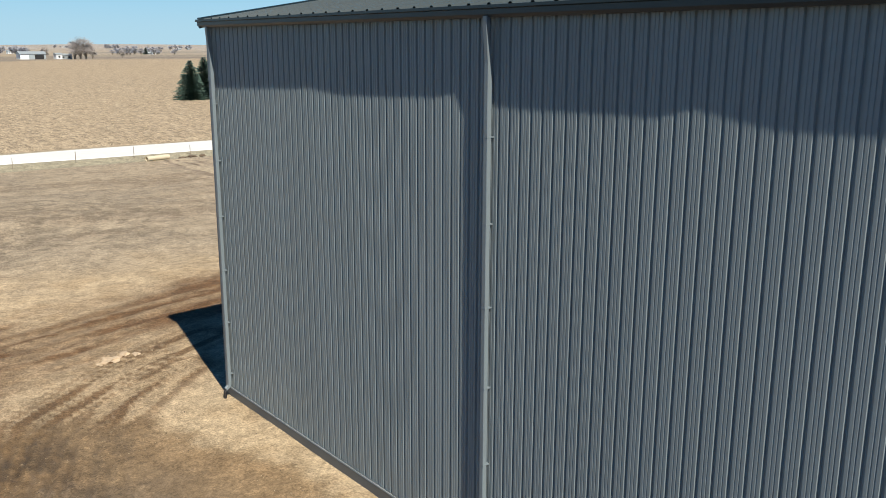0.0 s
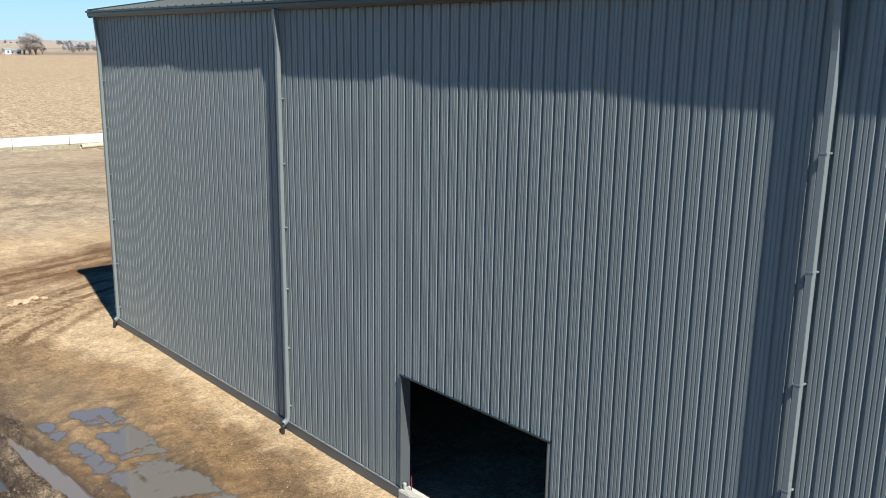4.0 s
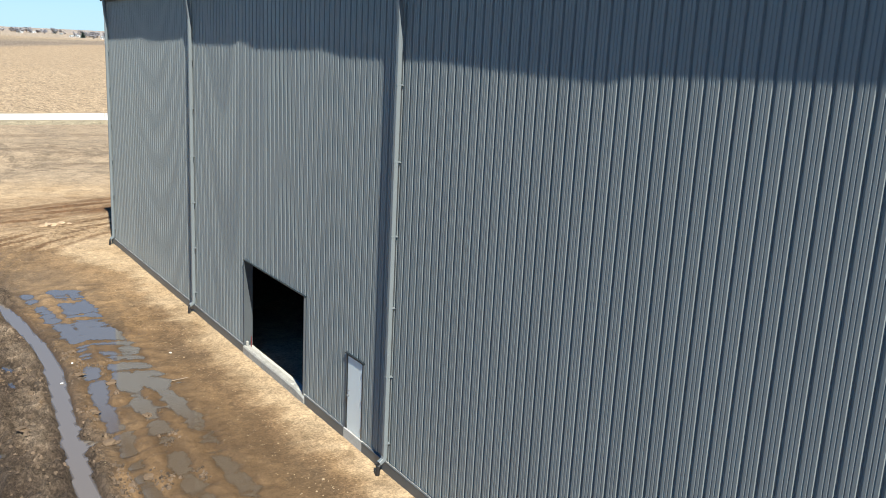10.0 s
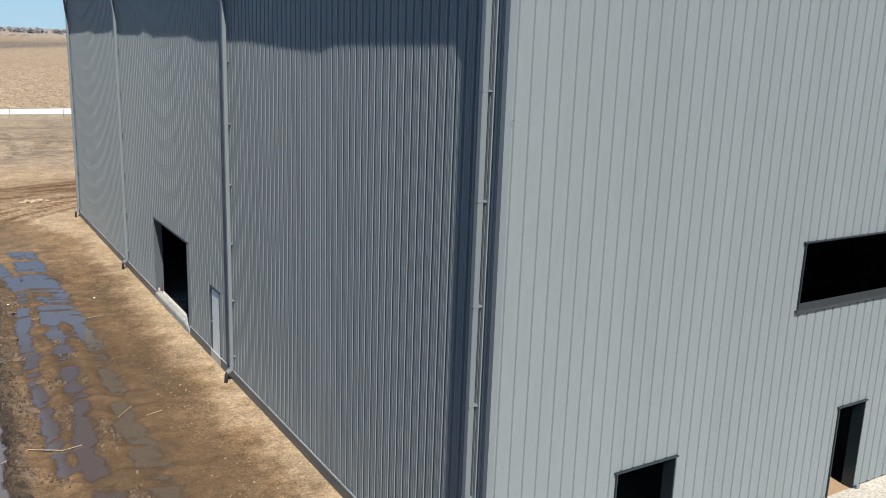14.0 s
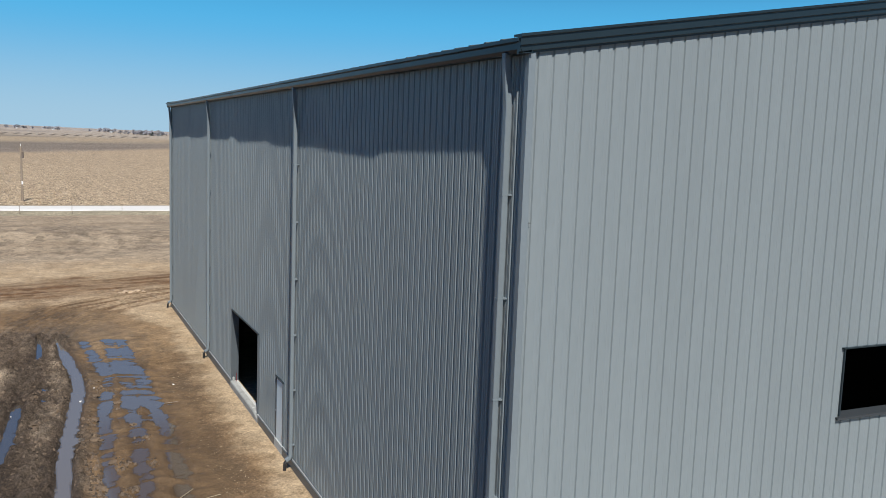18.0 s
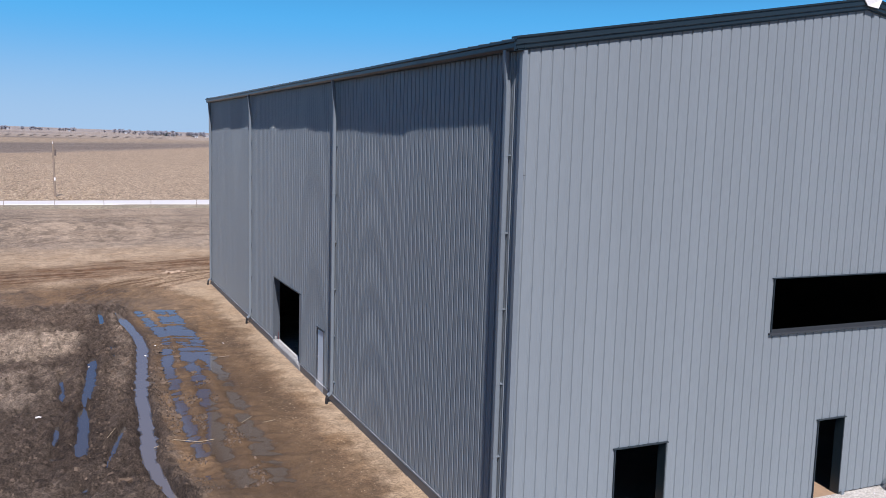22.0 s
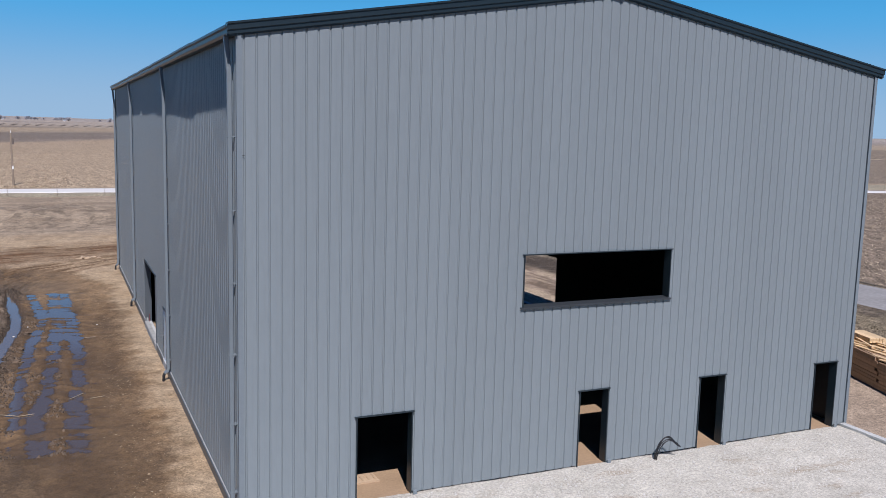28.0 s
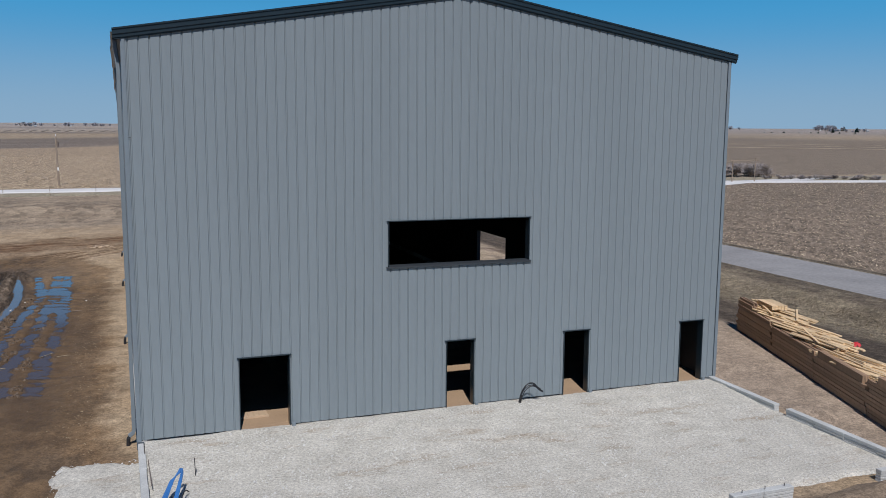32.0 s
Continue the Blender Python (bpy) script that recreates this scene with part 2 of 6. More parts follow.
wbp.inputs["Strength"].default_value, wbp.inputs["Distance"].default_value = 0.08, 0.01
WATER.node_tree.links.new(wtx.outputs["Fac"], wbp.inputs["Height"])
WATER.node_tree.links.new(wbp.outputs["Normal"], wb.inputs["Normal"])
wsilt, wdepth = (WATER.node_tree.nodes.new("ShaderNodeAttribute") for _ in range(2))
wsilt.attribute_name, wdepth.attribute_name = "silt", "depth"
WATER.node_tree.links.new(wsilt.outputs["Color"], wb.inputs["Base Color"])
WATER.node_tree.links.new(wdepth.outputs["Fac"], wb.inputs["Alpha"])


# ---- mesh helpers ----
class Shape:
    """A growing list of corners and faces."""

    def __init__(self):
        self.v, self.f = [], []

    def add(self, verts, faces):
        k = len(self.v)
        self.v += [tuple(p) for p in verts]
        self.f += [tuple(i + k for i in f) for f in faces]
        return self

    def box(self, x0, x1, y0, y1, z0, z1, m=None):
        p = [(x, y, z) for x in (x0, x1) for y in (y0, y1) for z in (z0, z1)]
        if m is not None:
            p = [tuple(m @ Vector(q)) for q in p]
        return self.add(p, [(0, 1, 3, 2), (4, 6, 7, 5), (0, 4, 5, 1), (2, 3, 7, 6), (0, 2, 6, 4), (1, 5, 7, 3)])

    def softbox(self, x0, x1, y0, y1, z0, z1, r, m=None):
        """A box with a chamfer of r on all its edges."""
        pts, ids = [], {}
        for i, x in enumerate((x0, x1)):
            for j, y in enumerate((y0, y1)):
                for k, z in enumerate((z0, z1)):
                    s = [(r if q == 0 else -r) for q in (i, j, k)]
                    for a in range(3):
                        d = [s[0] if a != 0 else 0, s[1] if a != 1 else 0, s[2] if a != 2 else 0]
                        ids[i, j, k, a] = len(pts)
                        q = Vector((x + d[0], y + d[1], z + d[2]))
                        pts.append(tuple(m @ q if m is not None else q))
        f = []
        for s in (0, 1):
            f.append([ids[s, 0, 0, 0], ids[s, 0, 1, 0], ids[s, 1, 1, 0], ids[s, 1, 0, 0]][:: 1 if s == 0 else -1])
            f.append([ids[0, s, 0, 1], ids[1, s, 0, 1], ids[1, s, 1, 1], ids[0, s, 1, 1]][:: 1 if s == 0 else -1])
            f.append([ids[0, 0, s, 2], ids[0, 1, s, 2], ids[1, 1, s, 2], ids[1, 0, s, 2]][:: 1 if s == 0 else -1])
        for a in (0, 1):
            for b in (0, 1):
                f.append([ids[a, b, 0, 0], ids[a, b, 1, 0], ids[a, b, 1, 1], ids[a, b, 0, 1]])
                f.append([ids[a, 0, b, 0], ids[a, 1, b, 0], ids[a, 1, b, 2], ids[a, 0, b, 2]])
                f.append([ids[0, a, b, 1], ids[1, a, b, 1], ids[1, a, b, 2], ids[0, a, b, 2]])
                for c in (0, 1):
                    f.append([ids[a, b, c, 0], ids[a, b, c, 1], ids[a, b, c, 2]])
        return self.add(pts, f)

    def sweep(self, section, a, b, cap=True):
        """A closed section of offsets (each a Vector) carried from a to b."""
        n = len(section)
        a, b = Vector(a), Vector(b)
        self.add([a + s for s in section] + [b + s for s in section],
                 [(i, (i + 1) % n, n + (i + 1) % n, n + i) for i in range(n)] + ([tuple(range(n))[::-1], tuple(range(n, 2 * n))] if cap else []))
        return self

    def tube(self, pts, radii, sides=6):
        """A tapering tube along points."""
        k = len(self.v)
        pts = [Vector(p) for p in pts]
        for i, p in enumerate(pts):
            d = (pts[min(i + 1, len(pts) - 1)] - pts[max(i - 1, 0)]).normalized()
            u = d.orthogonal().normalized() if abs(d.z) > 0.98 else Vector((-d.y, d.x, 0)).normalized()
            w = d.cross(u)
            r = radii[i] if isinstance(radii, (list, tuple)) else radii
            self.v += [tuple(p + r * (math.cos(2 * math.pi * s / sides) * u + math.sin(2 * math.pi * s / sides) * w)) for s in range(sides)]
        for i in range(len(pts) - 1):
            for s in range(sides):
                a, b = k + i * sides + s, k + i * sides + (s + 1) % sides
                self.f.append((a, b, b + sides, a + sides))
        self.f.append(tuple(k + s for s in range(sides))[::-1])
        e = k + (len(pts) - 1) * sides
        self.f.append(tuple(e + s for s in range(sides)))
        return self

    def mesh(self, name, mat, smooth=False, fix=True, weld=False):
        me = bpy.data.meshes.new(name)
        me.from_pydata(self.v, [], self.f)
        me.materials.append(mat)
        if fix or weld:
            bm = bmesh.new()
            bm.from_mesh(me)
            if weld:
                bmesh.ops.remove_doubles(bm, verts=bm.verts, dist=0.0005)
            bmesh.ops.recalc_face_normals(bm, faces=bm.faces)
            bm.to_mesh(me)
            bm.free()
        if smooth:
            me.polygons.foreach_set("use_smooth", [True] * len(me.polygons))
        return me


def part(name, shape, mat, parent=None, label="", smooth=False, fix=True, m=None, weld=False):
    """One mesh object, under a thing or a part where parent is given."""
    me = shape if isinstance(shape, bpy.types.Mesh) else shape.mesh(name, mat, smooth, fix, weld)
    ob = new(name, me)
    if parent is not None:
        ob.parent = parent
    if m is not None:
        ob.matrix_basis = m
    if label:
        tagged(ob, label)
    return ob


def thing(name, label, category, group="", kind="", at=(0, 0, 0)):
    e = new(name)
    e.location = at
    return tagged(e, label, category, group, kind)


# smooth noise on plain numbers
LATTICE = np.random.RandomState(7).rand(512, 512)


def field_noise(x, y, size, octaves=3, shift=0):
    x, y = np.asarray(x, float) / size + 1000.3 + 37 * shift, np.asarray(y, float) / size + 1000.7 + 91 * shift
    out, amp, tot = 0, 1.0, 0
    for o in range(octaves):
        i, j = np.floor(x).astype(int), np.floor(y).astype(int)
        u, v = x - i, y - j
        u, v = u * u * (3 - 2 * u), v * v * (3 - 2 * v)
        a, b = LATTICE[i % 512, j % 512], LATTICE[(i + 1) % 512, j % 512]
        c, d = LATTICE[i % 512, (j + 1) % 512], LATTICE[(i + 1) % 512, (j + 1) % 512]
        out = out + amp * ((a * (1 - u) + b * u) * (1 - v) + (c * (1 - u) + d * u) * v)
        tot += amp
        amp *= 0.5
        x, y = x * 2.03 + 11.1, y * 2.03 + 5.7
    return out / tot


def step(a, b, x):
    t = np.clip((x - a) / (b - a), 0, 1)
    return t * t * (3 - 2 * t)


def line_distance(x, y, pts):
    """Distance to a bent line, and how far along it (0 to 1)."""
    best, along = np.full(np.shape(x), 1e9), np.zeros(np.shape(x))
    n = len(pts) - 1
    for i in range(n):
        (ax, ay), (bx, by) = pts[i], pts[i + 1]
        dx, dy = bx - ax, by - ay
        t = np.clip(((x - ax) * dx + (y - ay) * dy) / (dx * dx + dy * dy), 0, 1)
        d = np.hypot(x - ax - t * dx, y - ay - t * dy)
        along = np.where(d < best, (i + t) / n, along)
        best = np.minimum(best, d)
    return best, along


# ---- ground ----
WEST, EAST, SOUTH, NORTH = 12.0, 33.36, -16.2, 27.0
GROUND, WET = -0.40, -0.462
RUTS = [  # centre line, half width, depth
    ([(5.15, 19.9), (5.55, 16.0), (5.85, 12.4), (5.92, 10.0), (5.5, 5.6), (5.14, 1.6), (5.0, -2.1), (4.75, -5.8), (5.0, -8.2), (5.35, -11.0), (5.55, -14.0), (5.6, -19.0)], 0.37, 0.13),
    ([(3.62, 8.4), (3.4, 5.0), (3.02, 0.75)], 0.30, 0.12),
    ([(4.4, 20.2), (4.4, 17.0), (4.3, 14.8)], 0.2, 0.09),
    ([(4.3, 14.8), (3.8, 10.7), (3.7, 8.3)], 0.2, 0.05),
    ([(2.2, 5.3), (2.3, 3.5), (2.2, 1.5)], 0.13, 0.085),
    ([(2.1, -1.2), (1.95, -3.4)], 0.14, 0.085),
    ([(4.3, -1.9), (3.85, -3.9), (3.45, -6.2)], 0.14, 0.09),
    ([(3.0, 0.68), (2.9, -2.0), (2.72, -5.0)], 0.31, 0.12),
]
LANES = [  # wheel lanes of the puddle field, centre line and half width
    ([(8.2, 19.0), (8.5, 10.0), (8.68, 4.0), (8.5, -0.5), (8.38, -5.0), (8.36, -9.0)], 0.36),
    ([(7.6, 19.2), (7.9, 10.0), (7.68, 4.4), (7.4, -0.8), (7.05, -5.5), (7.28, -9.4)], 0.33),
    ([(6.2, 20.2), (6.9, 15.0), (7.2, 11.5), (6.77, 7.0), (6.44, 1.2), (6.3, -5.8)], 0.28),
]
BAND = [(-30, 27.0), (-12, 29.5), (0, 33.0), (8, 36.0), (18, 39.5), (34, 41.0)]
SWEEP = [(12.0, 30.5), (9.2, 28.6), (7.0, 26.3), (5.4, 22.5), (4.4, 17.0), (3.7, 8.0), (3.0, -2.0), (2.5, -12.0)]
SWEEP2 = [(14.0, 33.5), (9.5, 31.3), (6.0, 28.5), (3.6, 24.0), (2.2, 16.0), (1.4, 6.0), (0.6, -6.0), (0.0, -14.0)]


def zones(x, y):
    """Soil kinds by place: wet mud, dark churned mud, pale sand by the wall, brown band, grey clay."""
    n1, n2 = field_noise(x, y, 2.6, 3, 1), field_noise(x, y, 0.9, 3, 2)
    n4 = field_noise(x, y, 0.32, 3, 42)
    edge = 11.05 + 1.4 * (n1 - 0.5) + 1.0 * (n2 - 0.5) + 0.8 * (n4 - 0.5) - 0.3 * step(13, 20, y) - 1.3 * step(20, 25, y) - 5.0 * step(25, 31, y)
    # mud carried on south past the view, to cut bounce light on the walls
    mud = step(0.75, -0.75, x - edge) * step(30.5, 26.5, y + (n1 - 0.5) * 3 + (n2 - 0.5) * 2 + (n4 - 0.5) * 1.5) * step(-90, -70, y + (n2 - 0.5) * 2)
    churn = step(6.0, 5.2, x + (n1 - 0.5) * 2.0 + (n4 - 0.5)) * step(23, 21, y + (n1 - 0.5) * 6 + (n4 - 0.5) * 2)
    d, _ = line_distance(x, y, BAND)
    band = step(5.4, 1.0, d + (n1 - 0.5) * 4.0)
    s1, _ = line_distance(x, y, SWEEP)
    s2, _ = line_distance(x, y, SWEEP2)
    tracks = np.maximum(step(2.1, 0.4, s1), step(2.1, 0.4, s2)) * step(13, 20, y)
    clay = step(44, 52, y + (n1 - 0.5) * 7 + (x < 0) * 0) * step(93, 89, y)
    return mud, churn, band, tracks, clay


def slick(x, y):
    """Smooth wet mud east and south of the wheel lanes."""
    n = field_noise(x, y, 1.7, 3, 81)
    return step(6.6, 7.6, x + (n - 0.5)) * step(10.9, 9.4, x + 1.6 * (n - 0.5)) * step(13, 6, y + 3 * (n - 0.5)) * step(-16, -11, y)


def plates(x, y):
    """Broken plates of drying mud, 0 in the cracks and ruts and 1 on top."""
    wob = field_noise(x, y, 0.5, 2, 72)
    big = field_noise(x + 0.5 * (wob - 0.5), y * 0.6, 0.8, 4, 71)
    small = field_noise(x, y * 0.7, 0.26, 3, 73)
    return np.clip(0.72 * step(0.46, 0.52, big) + 0.38 * step(0.44, 0.54, small), 0, 1)


def height(x, y):
    x, y = np.asarray(x, float), np.asarray(y, float)
    n1, n2, n3 = field_noise(x, y, 3.2, 3, 3), field_noise(x, y, 0.55, 3, 4), field_noise(x, y, 0.17, 2, 5)
    mud, churn, band, tracks, clay = zones(x, y)
    near = step(-40, -20, x) * step(60, 44, x) * step(70, 46, y) * step(-60, -34, y)
    z = GROUND + 0.05 * step(8.5, 12.0, x) + near * (0.05 * (n1 - 0.5) + 0.022 * (n2 - 0.5) + 0.012 * (n3 - 0.5))
    ridge = 1 - np.abs(2 * field_noise(x, y * 0.7, 0.42, 3, 14) - 1)
    z = z + near * churn * mud * (0.24 * (n2 - 0.5) + 0.26 * (ridge - 0.7) + 0.22 * (n3 - 0.5) + 0.07)
    z = z + near * churn * mud * 0.15 * (field_noise(x + 0.3 * n1, y * 0.14, 0.42, 3, 51) - 0.5)
    z = z + near * mud * (0.14 * churn + 0.022) * (plates(x, y) - 0.5)
    # wheel marks of the turning way
    wave = line_distance(x, y, SWEEP)[0]
    z = z + near * tracks * (0.03 * np.sin(wave * 14.0) + 0.045 * (n3 - 0.5))
    bd = line_distance(x, y, BAND)[0]
    z = z + near * band * (0.03 * np.sin(bd * 6.0 + 2 * n1) + 0.05 * (n2 - 0.5))
    # low field of wheel lanes crossed by lug marks
    wob = field_noise(x, y, 1.5, 2, 9)
    cross = field_noise(x * 0.22, y + 0.35 * np.abs(x - 7.6) + 0.5 * (wob - 0.5), 0.36, 2, 6)
    runs = field_noise(x * 0.5, y, 2.4, 2, 16)
    lane = np.zeros(np.shape(x))
    for pts, half in LANES:
        d = line_distance(x + 0.22 * (wob - 0.5), y, pts)[0]
        lane = np.maximum(lane, step(1.5, 0.45, d / (half * (0.6 + 0.8 * runs))))
    south = step(8.5, 4.5, y + 1.5 * (wob - 0.5)) * step(6.8, 7.3, x)
    lane = lane * (1 - 0.18 * south)
    fish = step(5.95, 6.35, x + 0.3 * (wob - 0.5)) * step(9.7, 9.15, x + 0.5 * (n1 - 0.5)) * step(-10.6, -8.2, y + 2.0 * (n2 - 0.5)) * step(20.6, 18.6, y + 1.4 * (n2 - 0.5))
    level = WET + 0.046 + 0.020 * step(15.0, 18.0, y) - 0.086 * lane + 0.15 * (1 - 0.25 * south) * (cross - 0.5) + 0.05 * (runs - 0.5) + 0.035 * (n2 - 0.5) + 0.035 * (n3 - 0.5)
    z = z * (1 - 0.96 * fish) + 0.96 * fish * level
    for pts, half, deep in RUTS:
        d, t = line_distance(x, y, pts)
        w = half * (0.86 + 0.34 * (field_noise(x, y, 0.9, 3, 8) - 0.3))
        if pts is RUTS[0][0]:
            w = w * (1 - 0.32 * step(-5.5, -8.0, y)) * (1 - 0.6 * step(-13.5, -16.0, y))
        w = w * (0.35 + 0.65 * step(0.0, 0.1, t) * step(1.0, 0.9, t))
        rut = step(1.25, 0.55, d / w)
        lip = step(0.9, 1.4, d / w) * step(2.4, 1.6, d / w)
        floor_z = WET - 0.035 + 0.03 * (n2 - 0.5)
        z = (z * (1 - rut) + rut * np.minimum(z, floor_z) if deep > 0.08 else z - deep * rut) + (0.045 if deep > 0.1 else 0.0) * lip * (0.5 + n2)
    # churned heap west of the ruts, far low mounds, soil heap beside the pad
    z = z + 0.16 * step(4.0, 0.5, np.hypot((x + 0.5) / 1.6, (y - 11.5) / 1.2)) * (0.5 + n2)
    z = z + 0.9 * step(16, 2, np.hypot((x - 3) / 1.6, (y - 66) / 0.8)) * (0.7 + 0.6 * n1)
    z = z + 0.45 * step(2.6, 0.3, np.hypot((x - 31.5) / 2.2, (y + 28.2) / 1.0)) * (0.6 + 0.8 * n2)
    z = z + 0.25 * step(1.4, 0.2, np.hypot((x - 34.2) / 0.9, (y + 20.3) / 0.8)) * (0.6 + 0.8 * n2)
    # ditch along the far road, bank along the east lane
    z = z - 0.35 * step(2.5, 0.5, np.abs(y - 93.0)) + 0.3 * step(48.5, 51, x) * step(62, 60, x) * step(90, 80, y)
    z = z - 0.25 * step(2.2, 0.4, np.abs(x - 47.5)) * step(88, 80, y)
    # the yard before the gable lies higher
    pad = step(11.2, 12.2, x) * step(34.4, 33.4, x) * step(-27.5, -26.0, y) * step(-15.0, -16.2, y)
    z = z * (1 - pad) + pad * -0.32
    z = z + 0.4 * step(-25.9, -26.9, y) * step(24.5, 29, x) * step(42, 35, x) * (0.5 + n2) * step(-40, -32, y)
    z = z + 2.9 * step(330, 110, np.hypot(x - 178, y - 655))
    return z + 16 * step(1100, 4300, np.hypot(x, y)) * (0.35 + field_noise(x, y, 900.0, 2, 23))


def soil_colour(x, y):
    mud, churn, band, tracks, clay = zones(x, y)
    n1, n2, n3 = field_noise(x, y, 5.0, 3, 11), field_noise(x, y, 1.1, 3, 12), field_noise(x, y, 60.0, 3, 13)
    c = np.zeros((*np.shape(x), 3))

    def lay(colour, mask):
        c[...] = c * (1 - mask[..., None]) + np.array(colour) * mask[..., None]

    one = np.ones(np.shape(x))
    lay((0.42, 0.32, 0.205), one)
    # unseen ground to the west, darkened to cut bounce light on the side wall
    lay((0.12, 0.093, 0.070), step(-6, -14, x) * step(24, 16, y))
    lay((0.34, 0.245, 0.145), step(0.42, 0.72, n2) * 0.6)
    streak = field_noise(x * 0.16, y, 1.6, 3, 27)
    lay((0.375, 0.296, 0.205), clay)
    lay((0.265, 0.20, 0.135), clay * step(0.5, 0.72, streak) * 0.7)
    lay((0.25, 0.20, 0.145), clay * step(0.5, 0.7, n1) * 0.5)
    lumps = field_noise(x * 0.7, y * 0.6, 0.55, 3, 45)
    heap = step(1.0, 0.5, np.hypot((x - 6) / 24, (y - 62) / 13) + 0.7 * (n1 - 0.5))
    lay((0.15, 0.122, 0.09), clay * step(0.5, 0.62, lumps) * (0.06 + 0.42 * heap))
    lay((0.40, 0.325, 0.235), clay * step(0.5, 0.36, lumps) * 0.25)
    bs = field_noise(x * 0.09, y - 0.22 * x, 0.5, 3, 28)
    lay((0.145, 0.080, 0.039), band * (0.55 + 0.45 * step(0.40, 0.60, bs)))
    s1, a1 = line_distance(x, y, SWEEP)
    s2, a2 = line_distance(x, y, SWEEP2)
    stripe = np.where(s1 < s2, field_noise(s1, a1 * 1.6, 0.17, 1, 33), field_noise(s2, a2 * 1.6, 0.17, 1, 34))
    lay((0.33, 0.235, 0.14), tracks * 0.5)
    lay((0.15, 0.088, 0.045), tracks * step(0.46, 0.58, stripe) * 0.9)
    fine = field_noise(x, y * 0.5, 0.22, 3, 43)
    long_streak = field_noise(x + 0.3 * n2, y * 0.1, 0.55, 3, 29) + 0.25 * (fine - 0.5)
    lay((0.205, 0.130, 0.066), mud * 0.94)
    lay((0.135, 0.090, 0.052), mud * step(0.42, 0.60, 0.45 * n1 + 0.55 * long_streak) * 0.8)
    lay((0.25, 0.175, 0.10), mud * step(0.58, 0.72, long_streak) * step(0.4, 0.6, fine) * 0.35)
    lay((0.108, 0.078, 0.05), mud * step(0.54, 0.62, field_noise(x, y * 0.6, 1.3, 4, 44)) * 0.6)
    lay((0.125, 0.098, 0.072), mud * step(3.4, 1.2, np.hypot((x - 6.0) / 1.2, (y - 20.2) / 1.6) + (n2 - 0.5)) * 0.75)
    lay((0.215, 0.166, 0.120), mud * churn * (0.65 + 0.35 * step(0.4, 0.6, n2)))
    ridges = 1 - np.abs(2 * field_noise(x, y * 0.7, 0.42, 3, 14) - 1)
    lay((0.27, 0.212, 0.155), mud * churn * step(0.66, 0.9, ridges) * 0.7)
    tread = field_noise(x + 0.5 * n2, y * 0.14, 0.42, 3, 51)
    lay((0.095, 0.073, 0.055), mud * churn * step(0.44, 0.34, tread) * 0.7)
    lay((0.28, 0.222, 0.162), mud * churn * step(0.54, 0.66, tread) * step(0.4, 0.6, fine) * 0.6)
    lay((0.125, 0.096, 0.070), mud * churn * step(0.52, 0.66, field_noise(x, y, 0.6, 3, 35)) * 0.6)
    plate = plates(x, y)
    lay((0.30, 0.240, 0.178), mud * churn * step(0.55, 1.0, plate) * 0.62)
    lay((0.085, 0.065, 0.049), mud * churn * step(0.35, 0.0, plate) * 0.66)
    lay((0.225, 0.155, 0.09), mud * (1 - churn) * step(0.6, 1.0, plate) * 0.22)
    lay((0.105, 0.07, 0.04), mud * (1 - churn) * step(0.3, 0.0, plate) * 0.34)
    
    west = step(2.5, -4.0, x) * step(30, 22, y) * step(-120, -90, y)
    lay((0.180, 0.140, 0.104), west * (0.4 + 0.6 * step(0.4, 0.65, n2)))
    crust = 0.75 + 0.25 * step(0.3, 0.8, plate)
    pale1 = step(1.5, 0.7, np.hypot((x + 0.2) / 1.2, (y - 2.7) / 2.3) + 0.9 * (n2 - 0.5)) * crust
    pale2 = step(3.0, 1.9, np.hypot((x - 0.9) / 1.0, (y - 11.6) / 1.5) + 1.0 * (n2 - 0.5)) * crust
    lay((0.34, 0.275, 0.205), pale1 * 0.75)
    lay((0.40, 0.32, 0.23), pale2 * 0.95)
    lay((0.28, 0.194, 0.112), mud * (1 - churn) * step(13, 18, y) * step(5.6, 7.0, x) * (0.35 + 0.3 * step(0.4, 0.6, n2)))
    wet = slick(x, y)
    lay((0.172, 0.112, 0.060), wet * 0.7)
    lay((0.118, 0.076, 0.042), wet * step(0.5, 0.62, field_noise(x + 0.5 * n2, y * 0.35, 1.5, 3, 82)) * 0.55)
    soak = field_noise(x + 0.6 * n2, y * 0.55, 2.2, 4, 75) + 0.10 * (fine - 0.5)
    wetter = np.clip(churn + west, 0, 1) * step(24, 20, y) * step(-90, -60, y)
    lay((0.082, 0.062, 0.046), wetter * step(0.46, 0.55, soak) * (0.45 + 0.4 * step(5, -3, y)) * (1 - 0.85 * np.maximum(pale1, pale2)))
    lay((0.088, 0.067, 0.050), wetter * step(5.0, -2.0, y) * 0.66 * (1 - pale1))
    lay((0.118, 0.086, 0.060), step(13.2, 14.6, y + (n2 - 0.5)) * step(23, 20, y + (n2 - 0.5) * 3) * step(4.6, 3.0, x) * step(-16, -8, x) * 0.65)
    lay((0.098, 0.074, 0.055), step(6.1, 6.9, y + 0.5 * (n2 - 0.5)) * step(8.6, 7.8, y + 0.5 * (n2 - 0.5)) * step(3.6, 2.6, x) * step(-9, -6, x) * 0.7)
    for pts, wide in ((RUTS[1][0], 1.25), (RUTS[7][0], 1.2), (RUTS[3][0], 1.1), (RUTS[2][0], 0.7), (RUTS[0][0], 0.85)):
        lay((0.072, 0.053, 0.039), mud * step(wide, wide * 0.45, line_distance(x, y, pts)[0] + 0.7 * (n2 - 0.5) + 0.3 * (fine - 0.5)) * 0.66)
